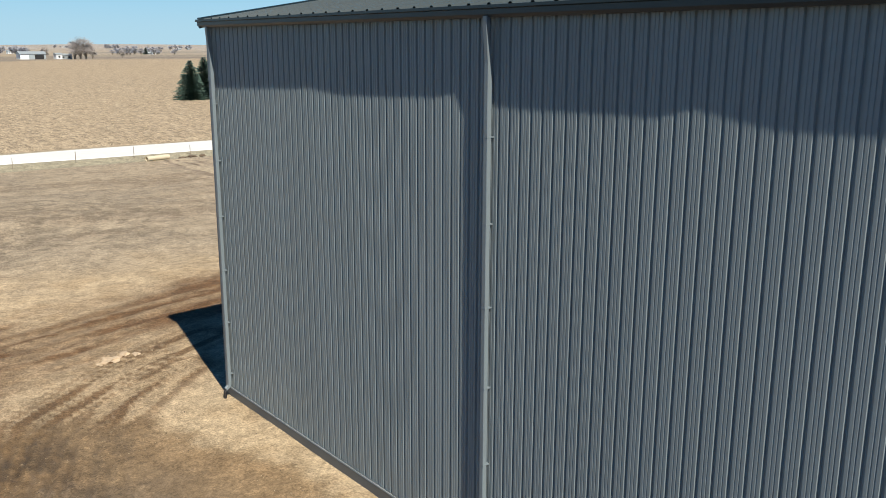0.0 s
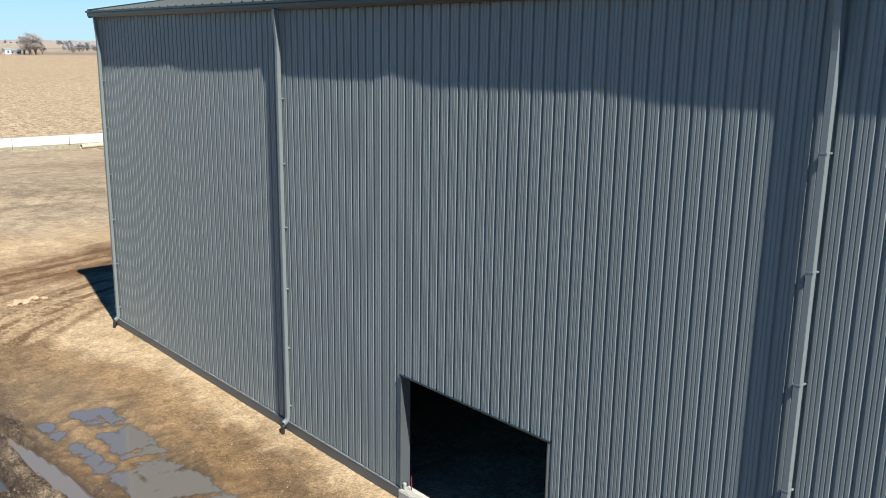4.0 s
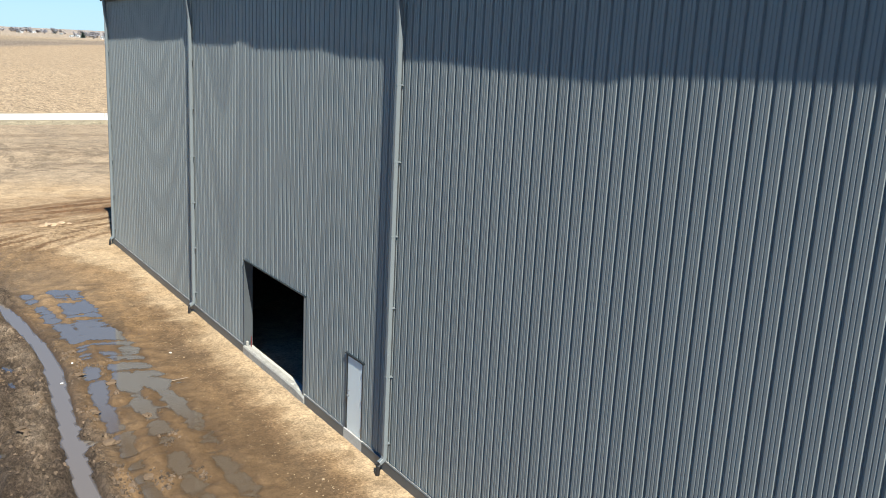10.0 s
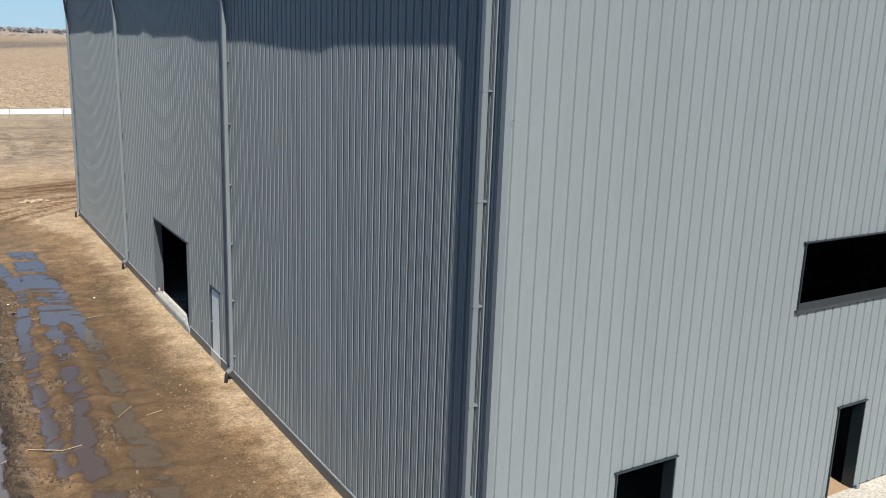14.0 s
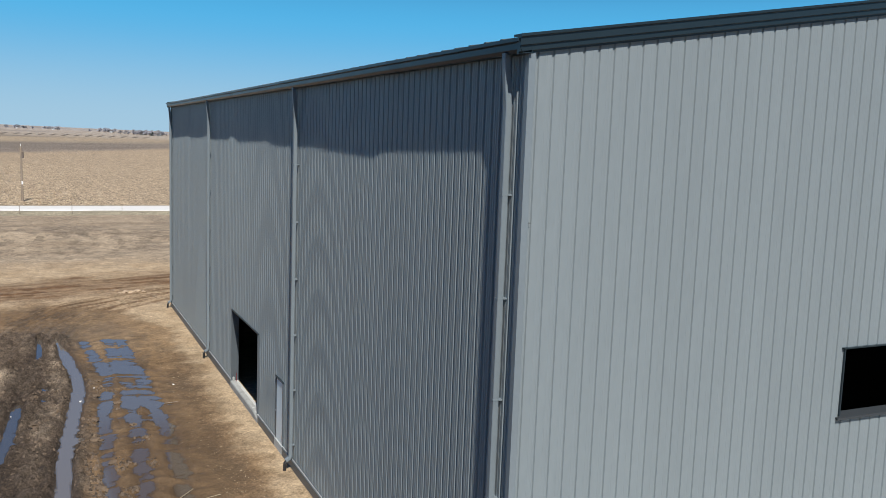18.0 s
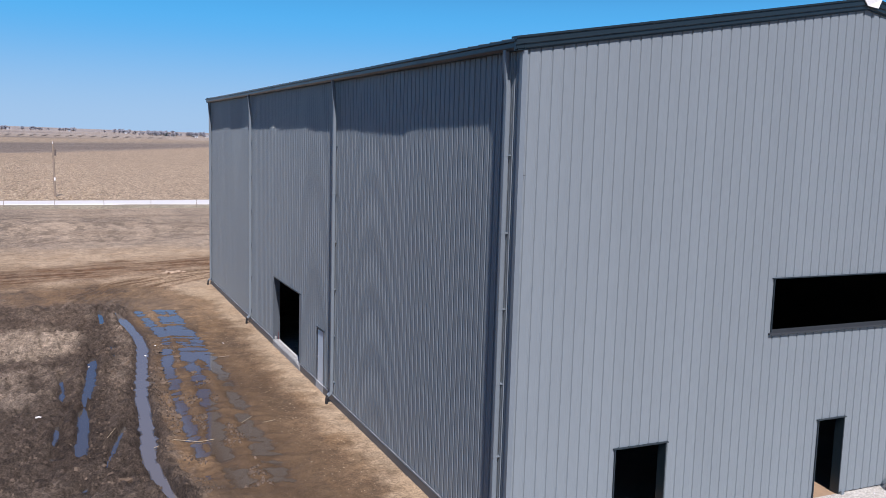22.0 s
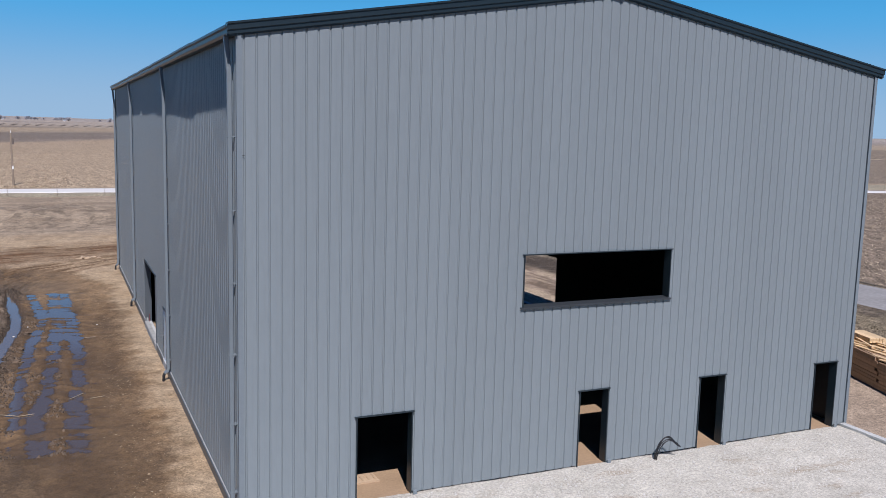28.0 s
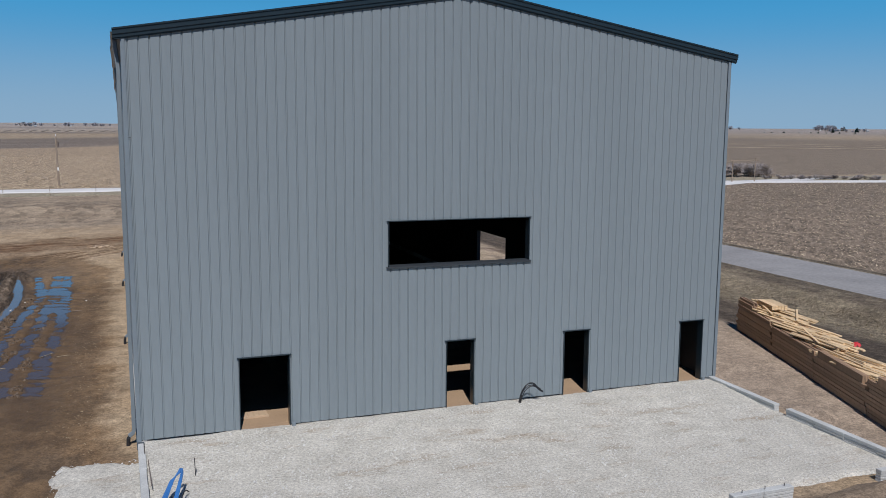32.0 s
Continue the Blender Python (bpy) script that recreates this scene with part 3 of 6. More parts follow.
    # east side: bare yard soil, tracked strip, dry grass bank
    east = step(33.0, 34.0, x)
    lay((0.36, 0.285, 0.21), east * step(92, 88, y))
    lay((0.15, 0.108, 0.072), east * step(0.5, 0.68, field_noise(x, y * 0.13, 0.5, 3, 37)) * step(-9, -2, y) * 0.8)
    lay((0.36, 0.285, 0.205), east * step(0.55, 0.7, field_noise(x, y * 0.13, 0.8, 3, 38)) * step(-9, -2, y) * 0.7)
    lay((0.42, 0.335, 0.23), east * step(-3, 3, y) * step(44, 42, x) * step(0.56, 0.44, field_noise(x, y * 0.13, 0.5, 3, 37)) * 0.8)
    lay((0.145, 0.114, 0.082), east * step(40.6, 41.6, x + (n1 - 0.5) * 1.2) * step(45.4, 44.4, x))
    lay((0.235, 0.192, 0.13), step(44.6, 45.4, x) * step(92, 88, y))
    lay((0.33, 0.275, 0.19), step(44.6, 45.4, x) * step(92, 88, y) * step(0.45, 0.62, field_noise(x, y * 0.3, 0.9, 3, 39)) * 0.8)
    lay((0.14, 0.11, 0.08), step(50.2, 51.0, x) * step(53.4, 52.6, x) * step(90, 86, y) * 0.7)
    lay((0.215, 0.17, 0.122), step(61.0, 62.5, x) * step(92, 88, y))
    lay((0.05, 0.04, 0.03), step(59.6, 60.0, x + (n2 - 0.5) * 0.8) * step(60.9, 60.4, x + (n2 - 0.5) * 0.8) * step(92, 88, y) * 0.8)
    # darker dug soil at the open edge of the gravel, trodden tracks on the bank
    lay((0.21, 0.16, 0.112), step(-25.4, -26.2, y + (n2 - 0.5)) * step(23, 27, x + (n1 - 0.5) * 3) * step(50, 44, x) * 0.85)
    lay((0.10, 0.079, 0.058), step(40.8, 41.6, x) * step(46.2, 45.6, x) * step(0.46, 0.58, field_noise(x, y * 0.08, 0.5, 2, 46)) * step(92, 88, y) * 0.75)
    lay((0.30, 0.25, 0.165), step(45.6, 46.4, x) * step(52.6, 51.8, x) * step(0.5, 0.6, field_noise(x, y * 0.5, 0.7, 3, 47)) * step(92, 88, y) * 0.7)
    # unseen ground south of the gravel, browned to lower bounce light on the walls
    lay((0.19, 0.145, 0.10), step(-27.4, -28.6, y + (n2 - 0.5)) * step(8, 10, x) * step(48, 40, x) * step(-120, -90, y) * 0.85)
    # verge and fields beyond the road
    lay((0.31, 0.275, 0.195), step(89.5, 92, y) * (x < 1e6))
    lay((0.36, 0.278, 0.185), step(105, 107, y))
    lay((0.225, 0.18, 0.13), step(0.55, 0.7, x / (np.abs(y) + 20)) * step(180, 60, y - x * 2) * step(106, 112, y) * step(60, 90, x) * 0.9)
    far = step(-25, 25, y - 400 - 1.2 * np.clip(x, -60, 165))
    bars = field_noise(x * 0.06, y - 0.1 * x, 15.0, 3, 61)
    lay((0.30, 0.25, 0.195), far)
    lay((0.17, 0.145, 0.12), far * step(0.47, 0.60, bars) * 0.9)
    lay((0.32, 0.265, 0.195), step(760, 820, y - 0.2 * x))
    lay((0.17, 0.14, 0.115), step(0.5, 0.58, field_noise(x, y, 520.0, 2, 17)) * far * 0.8)
    lay((0.19, 0.155, 0.12), step(0.5, 0.56, field_noise(x * 0.2, y, 160.0, 2, 41)) * far * 0.7)
    lay((0.22, 0.178, 0.13), step(0.55, 0.7, x / (np.abs(y) + 20)) * step(520, 380, y - x) * step(107, 112, y) * 0.75)
    lay((0.36, 0.285, 0.19), step(0.56, 0.62, field_noise(x + 900, y, 700.0, 2, 19)) * far * 0.8)
    lay((0.36, 0.30, 0.225), step(1150, 1230, y) * step(1850, 1760, y) * step(420, 330, np.abs(x + 60)) * 0.9)
    # air haze painted into the soil colour, stronger from 900 to 2700 m
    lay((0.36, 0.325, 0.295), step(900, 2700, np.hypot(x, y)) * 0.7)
    return c * 0.93


def spaced(points):
    """Grid lines from (start, stop, spacing) runs."""
    out = [points[0][0]]
    for a, b, s in points:
        k = max(1, round((b - a) / s))
        out += [a + (b - a) * (i + 1) / k for i in range(k)]
    return np.array(out)


gx = spaced([(-4500, -400, 410), (-400, -60, 34), (-60, -14, 1.2), (-14, -4, 0.35), (-4, 0, 0.11), (0, 9.6, 0.075), (9.6, 12.2, 0.13), (12.2, 34.4, 0.5), (34.4, 54, 0.28), (54, 66, 0.6), (66, 160, 5), (160, 600, 27), (600, 4600, 250)])
gy = spaced([(-4500, -400, 410), (-400, -70, 33), (-70, -28, 2.1), (-28, -13, 0.25), (-13, -8, 0.13), (-8, 21, 0.085), (21, 24, 0.13), (24, 46, 0.25), (46, 84, 0.45), (84, 112, 0.7), (112, 560, 14), (560, 1000, 40), (1000, 4600, 150)])
X, Y = np.meshgrid(gx, gy)
Z = height(X, Y)
me = bpy.data.meshes.new("ground")
ny, nx = X.shape
idx = np.arange(nx * ny).reshape(ny, nx)
quads = np.stack([idx[:-1, :-1], idx[:-1, 1:], idx[1:, 1:], idx[1:, :-1]], -1).reshape(-1, 4)
me.vertices.add(nx * ny)
me.vertices.foreach_set("co", np.stack([X, Y, Z], -1).reshape(-1))
me.loops.add(quads.size)
me.loops.foreach_set("vertex_index", quads.reshape(-1))
me.polygons.add(len(quads))
me.polygons.foreach_set("loop_start", np.arange(0, quads.size, 4))
me.polygons.foreach_set("loop_total", np.full(len(quads), 4))
me.update(calc_edges=True)
me.polygons.foreach_set("use_smooth", np.ones(len(quads), bool))
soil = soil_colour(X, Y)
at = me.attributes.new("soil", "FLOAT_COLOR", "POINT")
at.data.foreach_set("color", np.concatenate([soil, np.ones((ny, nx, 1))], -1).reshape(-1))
damp = np.maximum(zones(X, Y)[0] * step(0.10, -0.02, Z - WET), 0.55 * slick(X, Y))
at = me.attributes.new("damp", "FLOAT", "POINT")
at.data.foreach_set("value", damp.reshape(-1))
stub = step(105, 108, Y) + step(61.0, 63.0, X) * step(92, 88, Y)
at = me.attributes.new("stubble", "FLOAT", "POINT")
at.data.foreach_set("value", np.clip(stub, 0, 1).reshape(-1))

at = me.attributes.new("eastfield", "FLOAT", "POINT")
at.data.foreach_set("value", (1.0 * (X / (np.abs(Y) + 20) > 0.6)).reshape(-1))
zn = zones(X, Y)
smooth = slick(X, Y)
lumpy = (1 - 0.8 * smooth) * np.clip(zn[0] * zn[1] + 0.35 * zn[2] + 0.4 * zn[3] + 0.5 * step(2.5, -4.0, X) + 0.5 * zn[4] + step(40.6, 42, X) * step(62, 61, X) * step(92, 88, Y), 0, 1)
at = me.attributes.new("lumpy", "FLOAT", "POINT")
at.data.foreach_set("value", lumpy.reshape(-1))

EARTH = bpy.data.materials.new("earth")
EARTH.use_nodes = True
nt = EARTH.node_tree
eb = nt.nodes["Principled BSDF"]


def node(kind, **values):
    n = nt.nodes.new(kind)
    for key, value in values.items():
        n.inputs[key.replace("_", " ")].default_value = value
    return n


geo = nt.nodes.new("ShaderNodeNewGeometry")
a_soil, a_damp, a_stub, a_lump = (nt.nodes.new("ShaderNodeAttribute") for _ in range(4))
a_soil.attribute_name, a_damp.attribute_name, a_stub.attribute_name, a_lump.attribute_name = "soil", "damp", "stubble", "lumpy"
nz = [node("ShaderNodeTexNoise", Scale=s, Detail=5.0) for s in (0.25, 3.4, 17.0)]
for n in nz:
    nt.links.new(geo.outputs["Position"], n.inputs["Vector"])


def maths(op, a, b):
    n = nt.nodes.new("ShaderNodeMath")
    n.operation = op
    for i, s in enumerate((a, b)):
        if isinstance(s, (int, float)):
            n.inputs[i].default_value = s
        else:
            nt.links.new(s, n.inputs[i])
    return n.outputs[0]


def span(s, a, b, c, d):
    n = node("ShaderNodeMapRange", From_Min=a, From_Max=b, To_Min=c, To_Max=d)
    nt.links.new(s, n.inputs["Value"])
    return n.outputs["Result"]


grain = maths("MULTIPLY", maths("MULTIPLY", span(nz[0].outputs["Fac"], 0.3, 0.7, 0.88, 1.12), span(nz[1].outputs["Fac"], 0.3, 0.7, 0.72, 1.28)), span(nz[2].outputs["Fac"], 0.3, 0.7, 0.70, 1.30))
crumb = node("ShaderNodeTexNoise", Scale=8.5, Detail=9.0, Roughness=0.78)
nt.links.new(geo.outputs["Position"], crumb.inputs["Vector"])
clump = node("ShaderNodeTexNoise", Scale=1.35, Detail=7.0, Roughness=0.72)
nt.links.new(geo.outputs["Position"], clump.inputs["Vector"])
grain = maths("POWER", grain, span(a_lump.outputs["Fac"], 0, 1, 0.5, 1.0))
rub = maths("MULTIPLY", span(crumb.outputs["Fac"], 0.42, 0.58, 0.76, 1.24), span(clump.outputs["Fac"], 0.45, 0.55, 0.86, 1.14))
grain = maths("MULTIPLY", grain, maths("POWER", rub, maths("MAXIMUM", span(a_lump.outputs["Fac"], 0, 1, 0.0, 1.15), span(a_damp.outputs["Fac"], 0, 0.55, 0.95, 0.4))))
# broken stalks in the fields: short bright dashes along the rows
smap = node("ShaderNodeMapping", Scale=(1.7, 0.36, 1.0))
nt.links.new(geo.outputs["Position"], smap.inputs["Vector"])
sn = node("ShaderNodeTexNoise", Scale=1.6, Detail=7.0, Roughness=0.82)
nt.links.new(smap.outputs["Vector"], sn.inputs["Vector"])
smap2 = node("ShaderNodeMapping", Scale=(0.5, 0.11, 1.0))
nt.links.new(geo.outputs["Position"], smap2.inputs["Vector"])
sn2 = node("ShaderNodeTexNoise", Scale=1.6, Detail=4.0, Roughness=0.8)
nt.links.new(smap2.outputs["Vector"], sn2.inputs["Vector"])
grow = nt.nodes.new("ShaderNodeAttribute")
grow.attribute_name = "eastfield"
emap = node("ShaderNodeMapping", Scale=(0.55, 2.6, 1.0), Rotation=(0.0, 0.0, radians(-42)))
emap.vector_type = "TEXTURE"
nt.links.new(geo.outputs["Position"], emap.inputs["Vector"])
emix = nt.nodes.new("ShaderNodeMix")
emix.data_type = "VECTOR"
nt.links.new(grow.outputs["Fac"], emix.inputs["Factor"])
nt.links.new(smap.outputs["Vector"], emix.inputs[4])
nt.links.new(emap.outputs["Vector"], emix.inputs[5])
nt.links.new(emix.outputs[1], sn.inputs["Vector"])
stalk = maths("MULTIPLY", span(sn.outputs["Fac"], 0.40, 0.62, 0.50, 1.6), span(sn2.outputs["Fac"], 0.38, 0.64, 0.88, 1.13))
mixs = nt.nodes.new("ShaderNodeMix")
nt.links.new(a_stub.outputs["Fac"], mixs.inputs["Factor"])
nt.links.new(grain, mixs.inputs["A"])
nt.links.new(stalk, mixs.inputs["B"])
wetdark = span(a_damp.outputs["Fac"], 0, 1, 1.0, 0.70)
total = maths("MULTIPLY", mixs.outputs["Result"], wetdark)
sc = nt.nodes.new("ShaderNodeVectorMath")
sc.operation = "SCALE"
nt.links.new(a_soil.outputs["Color"], sc.inputs[0])
nt.links.new(total, sc.inputs["Scale"])
nt.links.new(sc.outputs["Vector"], eb.inputs["Base Color"])
nt.links.new(span(a_damp.outputs["Fac"], 0, 1, 0.95, 0.45), eb.inputs["Roughness"])
ebump = node("ShaderNodeBump", Strength=0.9, Distance=0.14)
hsum = maths("ADD", maths("MULTIPLY", nz[1].outputs["Fac"], 1.1), maths("ADD", maths("MULTIPLY", nz[2].outputs["Fac"], 0.45), maths("MULTIPLY", crumb.outputs["Fac"], 0.8)))
nt.links.new(hsum, ebump.inputs["Height"])
nt.links.new(span(a_lump.outputs["Fac"], 0, 1, 0.36, 1.0), ebump.inputs["Strength"])
nt.links.new(ebump.outputs["Normal"], eb.inputs["Normal"])
eb.inputs["Specular IOR Level"].default_value = 0.25
me.materials.append(EARTH)
ground = tagged(new("ground", me), "bare sandy soil, churned brown mud with wheel ruts, and stubble fields", "ground", kind="structure")

wx, wy = np.meshgrid(np.linspace(1.2, 9.8, 87), np.linspace(-16.0, 21.5, 376))
s = Shape()
s.v = [(float(a), float(b), WET) for a, b in zip(wx.reshape(-1), wy.reshape(-1))]
s.f = [(j * 87 + i, j * 87 + i + 1, j * 87 + i + 88, j * 87 + i + 87) for j in range(375) for i in range(86)]
water = tagged(part("water", s, WATER, fix=False), "still shallow muddy water standing in the wheel ruts", "puddle", kind="structure")
under = WET - height(wx, wy)
milky = step(0.9, 0.5, line_distance(wx, wy, RUTS[0][0])[0])[..., None]
brown = (step(7.0, 2.0, wy) * step(6.1, 6.6, wx))[..., None]
field = step(5.9, 6.3, wx)[..., None]
at = water.data.attributes.new("depth", "FLOAT", "POINT")
at.data.foreach_set("value", (step(-0.004, 0.014, under) * (1 - 0.2 * brown[..., 0])).reshape(-1))
silt = np.array((0.075, 0.068, 0.06)) * (1 - field) + np.array((0.13, 0.12, 0.108)) * field
silt = silt * (1 - brown) + np.array((0.125, 0.091, 0.057)) * brown
silt = silt * (1 - milky) + np.array((0.165, 0.148, 0.128)) * milky
at = water.data.attributes.new("silt", "FLOAT_COLOR", "POINT")
at.data.foreach_set("color", np.concatenate([silt, np.ones((*wx.shape, 1))], -1).reshape(-1))

# far road and east lane, each a low raised bed
s = Shape()
prev = None
for x in list(np.linspace(-900, 900, 121)):
    yc = 100.6 - 0.0011 * max(0, x - 40) ** 2 * (x < 140) - (11.0 + 0.22 * (x - 140)) * (x >= 140)
    hw = 2.9 + 1.5 * float(step(4, 32, x)) - 1.6 * float(step(55, 90, x))
    row = [(x, yc - hw - 0.6, -0.6), (x, yc - hw, -0.26), (x, yc, -0.2), (x, yc + hw, -0.26), (x, yc + hw + 0.6, -0.6)]
    k = len(s.v)
    s.v += row
    if prev is not None:
        s.f += [(prev + i, prev + i + 1, k + i + 1, k + i) for i in range(4)]
    prev = k
tagged(part("road", s, ROADTOP), "pale limestone gravel road beside the stubble field", "road", kind="structure")
s = Shape()
prev = None
for y in list(np.linspace(-400, 90, 50)):
    xc = 56.1
    row = [(xc - 3.8, y, -0.5), (xc - 3.2, y, -0.04), (xc, y, 0.02), (xc + 3.2, y, -0.04), (xc + 3.8, y, -0.5)]
    k = len(s.v)
    s.v += row
    if prev is not None:
        s.f += [(prev + i, prev + i + 1, k + i + 1, k + i) for i in range(4)]
    prev = k
tagged(part("gravel_lane", s, LANE), "grey gravel lane on a low grassy bank", "road", kind="structure")

# ---- steel building ----
BASE, EAVE, RISE, MID = -0.06, 12.12, 0.166, (WEST + EAST) / 2
WEST_OPENINGS = [(3.16, 8.12, -0.06, 3.07), (-0.62, 0.38, -0.06, 2.19)]
EAST_OPENINGS = [(3.15, 7.55, -0.06, 3.1)]
SOUTH_OPENINGS = [(15.07, 16.70, -0.1, 2.29), (22.1, 23.15, -0.1, 2.29), (26.66, 27.7, -0.1, 2.29), (31.66, 32.71, -0.1, 2.29), (20.02, 25.2, 4.95, 6.5)]
building = thing("steel_building", "tall grey ribbed steel building with dark trim and empty openings", "building", at=(MID, 5.4, 0))
SHIFT = Vector(building.location)


def bpart(name, shape, mat, parent=building, label="", **k):
    """A part of the building, drawn in world places."""
    shape.v = [(x - SHIFT.x, y - SHIFT.y, z - SHIFT.z) for x, y, z in shape.v]
    return part(name, shape, mat, parent, label, **k)


def gable(x):
    return EAVE + RISE * (min(x, WEST + EAST - x) - WEST)


def cut_wall(a, b, z0, tops, openings):
    """Rectangles (u0, u1, z0, z1) that leave the openings free."""
    cuts = sorted({a, b, *[o[0] for o in openings], *[o[1] for o in openings]})
    levels = sorted({z0, tops, *[o[2] for o in openings if o[2] > z0 + 0.05], *[o[3] for o in openings]})
    out = []
    for u0, u1 in zip(cuts, cuts[1:]):
        mid = (u0 + u1) / 2
        for za, zb in zip(levels, levels[1:]):
            if not any(o[0] < mid < o[1] and o[2] - 0.05 < (za + zb) / 2 < o[3] for o in openings):
                out.append((u0, u1, za, zb))
    return out


def wall_core(side):
    s = Shape()
    if side in "WE":
        x0, x1 = (WEST + 0.07, WEST + 0.26) if side == "W" else (EAST - 0.24, EAST)
        for u0, u1, z0, z1 in cut_wall(SOUTH + 0.07, NORTH, BASE, EAVE, WEST_OPENINGS if side == "W" else EAST_OPENINGS):
            s.box(x0, x1, u0, u1, z0, z1)
    else:
        y0, y1 = (SOUTH + 0.07, SOUTH + 0.26) if side == "S" else (NORTH - 0.24, NORTH)
        for u0, u1, z0, z1 in cut_wall(WEST + 0.261, EAST - 0.241, BASE, EAVE, SOUTH_OPENINGS if side == "S" else []):
            s.box(u0, u1, y0, y1, z0, z1)
        a, b = WEST + 0.261, EAST - 0.241
        tri = [(a, EAVE), (b, EAVE), (MID, gable(MID) - 0.06)]
        s.add([(u, y0, z) for u, z in tri] + [(u, y1, z) for u, z in tri], [(0, 1, 2), (5, 4, 3), (0, 3, 4, 1), (1, 4, 5, 2), (2, 5, 3, 0)])
    return s


PITCH = 0.3064
RIB = [(0.0, 0.0), (0.016, -0.043), (0.064, -0.043), (0.084, 0.0), (0.142, 0.0), (0.146, -0.012), (0.160, -0.012), (0.171, 0.0), (0.220, 0.0), (0.224, -0.011), (0.238, -0.011), (0.249, 0.0)]
GABLE_RIB = [(0.0, 0.0), (0.016, -0.026), (0.040, -0.026), (0.062, 0.0), (0.15, 0.0), (0.154, -0.002), (0.164, -0.002), (0.172, 0.0)]


def ribs(a, b, form):
    out = []
    k = 0
    while a + k * PITCH < b - 1e-6:
        out += [(a + k * PITCH + u, d) for u, d in form if a + k * PITCH + u < b - 1e-4]
        k += 1
    return out + [(b, 0.0)]


def waviness(u, z, shift):
    return float(0.006 + 0.006 * (field_noise(u, z * 0.12, 1.6, 2, shift) - 0.5))


def panel_shape(a, b, z0, top, openings, place, shift, mirror=False):
    """One ribbed sheet from a to b, cut round the openings. place(u, depth, z) gives the corner."""
    prof = ribs(a, b, GABLE_RIB if mirror else RIB)
    if mirror:
        prof = sorted((a + b - u, d) for u, d in prof)
    for o in openings:
        for e in (o[0], o[1]):
            if a < e < b:
                for (u0, d0), (u1, d1) in zip(prof, prof[1:]):
                    if u0 < e < u1:
                        prof.append((e, d0 + (d1 - d0) * (e - u0) / (u1 - u0)))
                        prof.sort()
                        break
    s = Shape()
    for (u0, d0), (u1, d1) in zip(prof, prof[1:]):
        mid = (u0 + u1) / 2
        z, runs = z0, []
        for o in sorted((o for o in openings if o[0] < mid < o[1]), key=lambda o: o[2]):
            if o[2] > z + 0.02:
                runs.append((z, o[2]))
            z = o[3]
        runs.append((z, None))
        for za, zb in runs:
            t0, t1 = (top(u0), top(u1)) if zb is None else (zb, zb)
            n = max(1, round((t0 - za) / 1.5))
            k = len(s.v)
            for i in range(n + 1):
                f = i / n
                p, q = za + (t0 - za) * f, za + (t1 - za) * f
                s.v += [place(u0, d0 + waviness(u0, p, shift), p), place(u1, d1 + waviness(u1, q, shift), q)]
            s.f += [(k + 2 * i, k + 2 * i + 1, k + 2 * i + 3, k + 2 * i + 2) for i in range(n)]
    return s


side_wall = bpart("wall", wall_core("W"), SHADELINER, weld=True, label="long side wall of grey ribbed steel sheets")
gable_wall = bpart("wall", wall_core("S"), SHADELINER, weld=True, label="gable end wall of grey ribbed steel sheets")
bpart("wall", wall_core("E"), SHADELINER, weld=True, label="plain long side wall")
bpart("wall", wall_core("N"), SHADELINER, weld=True, label="plain gable end wall")

# roof deck and ribbed roof sheets
s = Shape()
for x0, x1 in ((WEST + 0.05, MID), (MID, EAST - 0.05)):
    z0, z1 = gable(x0), gable(x1)
    s.add([(x, y, z + d) for x, z in ((x0, z0), (x1, z1)) for y in (SOUTH + 0.03, NORTH - 0.03) for d in (0.02, 0.14)],
          [(0, 1, 3, 2), (4, 6, 7, 5), (0, 4, 5, 1), (2, 3, 7, 6), (0, 2, 6, 4), (1, 5, 7, 3)])
roof = bpart("roof", s, SHADELINER, label="low gable roof of dark ribbed steel")
ROOF_PITCH = 0.6096
prof = [(0, 0.055), (0.05, 0.055), (0.085, 0.0), (0.2, 0.0), (0.215, 0.008), (0.235, 0.008), (0.25, 0.0), (0.36, 0.0), (0.375, 0.008), (0.395, 0.008), (0.41, 0.0), (0.5596, 0.0), (0.5946, 0.055), (0.6096, 0.055)]
meshes = []
for west in (True, False):
    s = Shape()
    xa = WEST - 0.16 if west else EAST + 0.16
    for x in (xa, MID):
        z = gable(MID) + 0.205 - RISE * abs(x - MID)
        s.v += [(x - SHIFT.x, u, z + d) for u, d in prof]
        s.v += [(x - SHIFT.x, u, z + d - 0.012) for u, d in prof]
    n = len(prof)
    s.f = [(i, i + 1, 2 * n + i + 1, 2 * n + i) for i in range(n - 1)]
    s.f += [(n + i, n + i + 1, i + 1, i) for i in range(n - 1)]
    meshes.append(s.mesh("roof_panel", ROOFING))
count = int((NORTH - SOUTH) / ROOF_PITCH)
for me_ in meshes:
    for i in range(count):
        part("roof_panel", me_, None, roof, m=pose(0, SOUTH + 0.12 + i * ROOF_PITCH * (NORTH - SOUTH - 0.2) / (count * ROOF_PITCH) - SHIFT.y, 0))
s = Shape()
s.sweep([Vector((-0.3, 0, -0.03)), Vector((0, 0, 0.03)), Vector((0.3, 0, -0.03)), Vector((0, 0, 0.015))], (MID, SOUTH - 0.05, gable(MID) + 0.25), (MID, NORTH + 0.05, gable(MID) + 0.25))
bpart("ridge_cap", s, ROOFING)

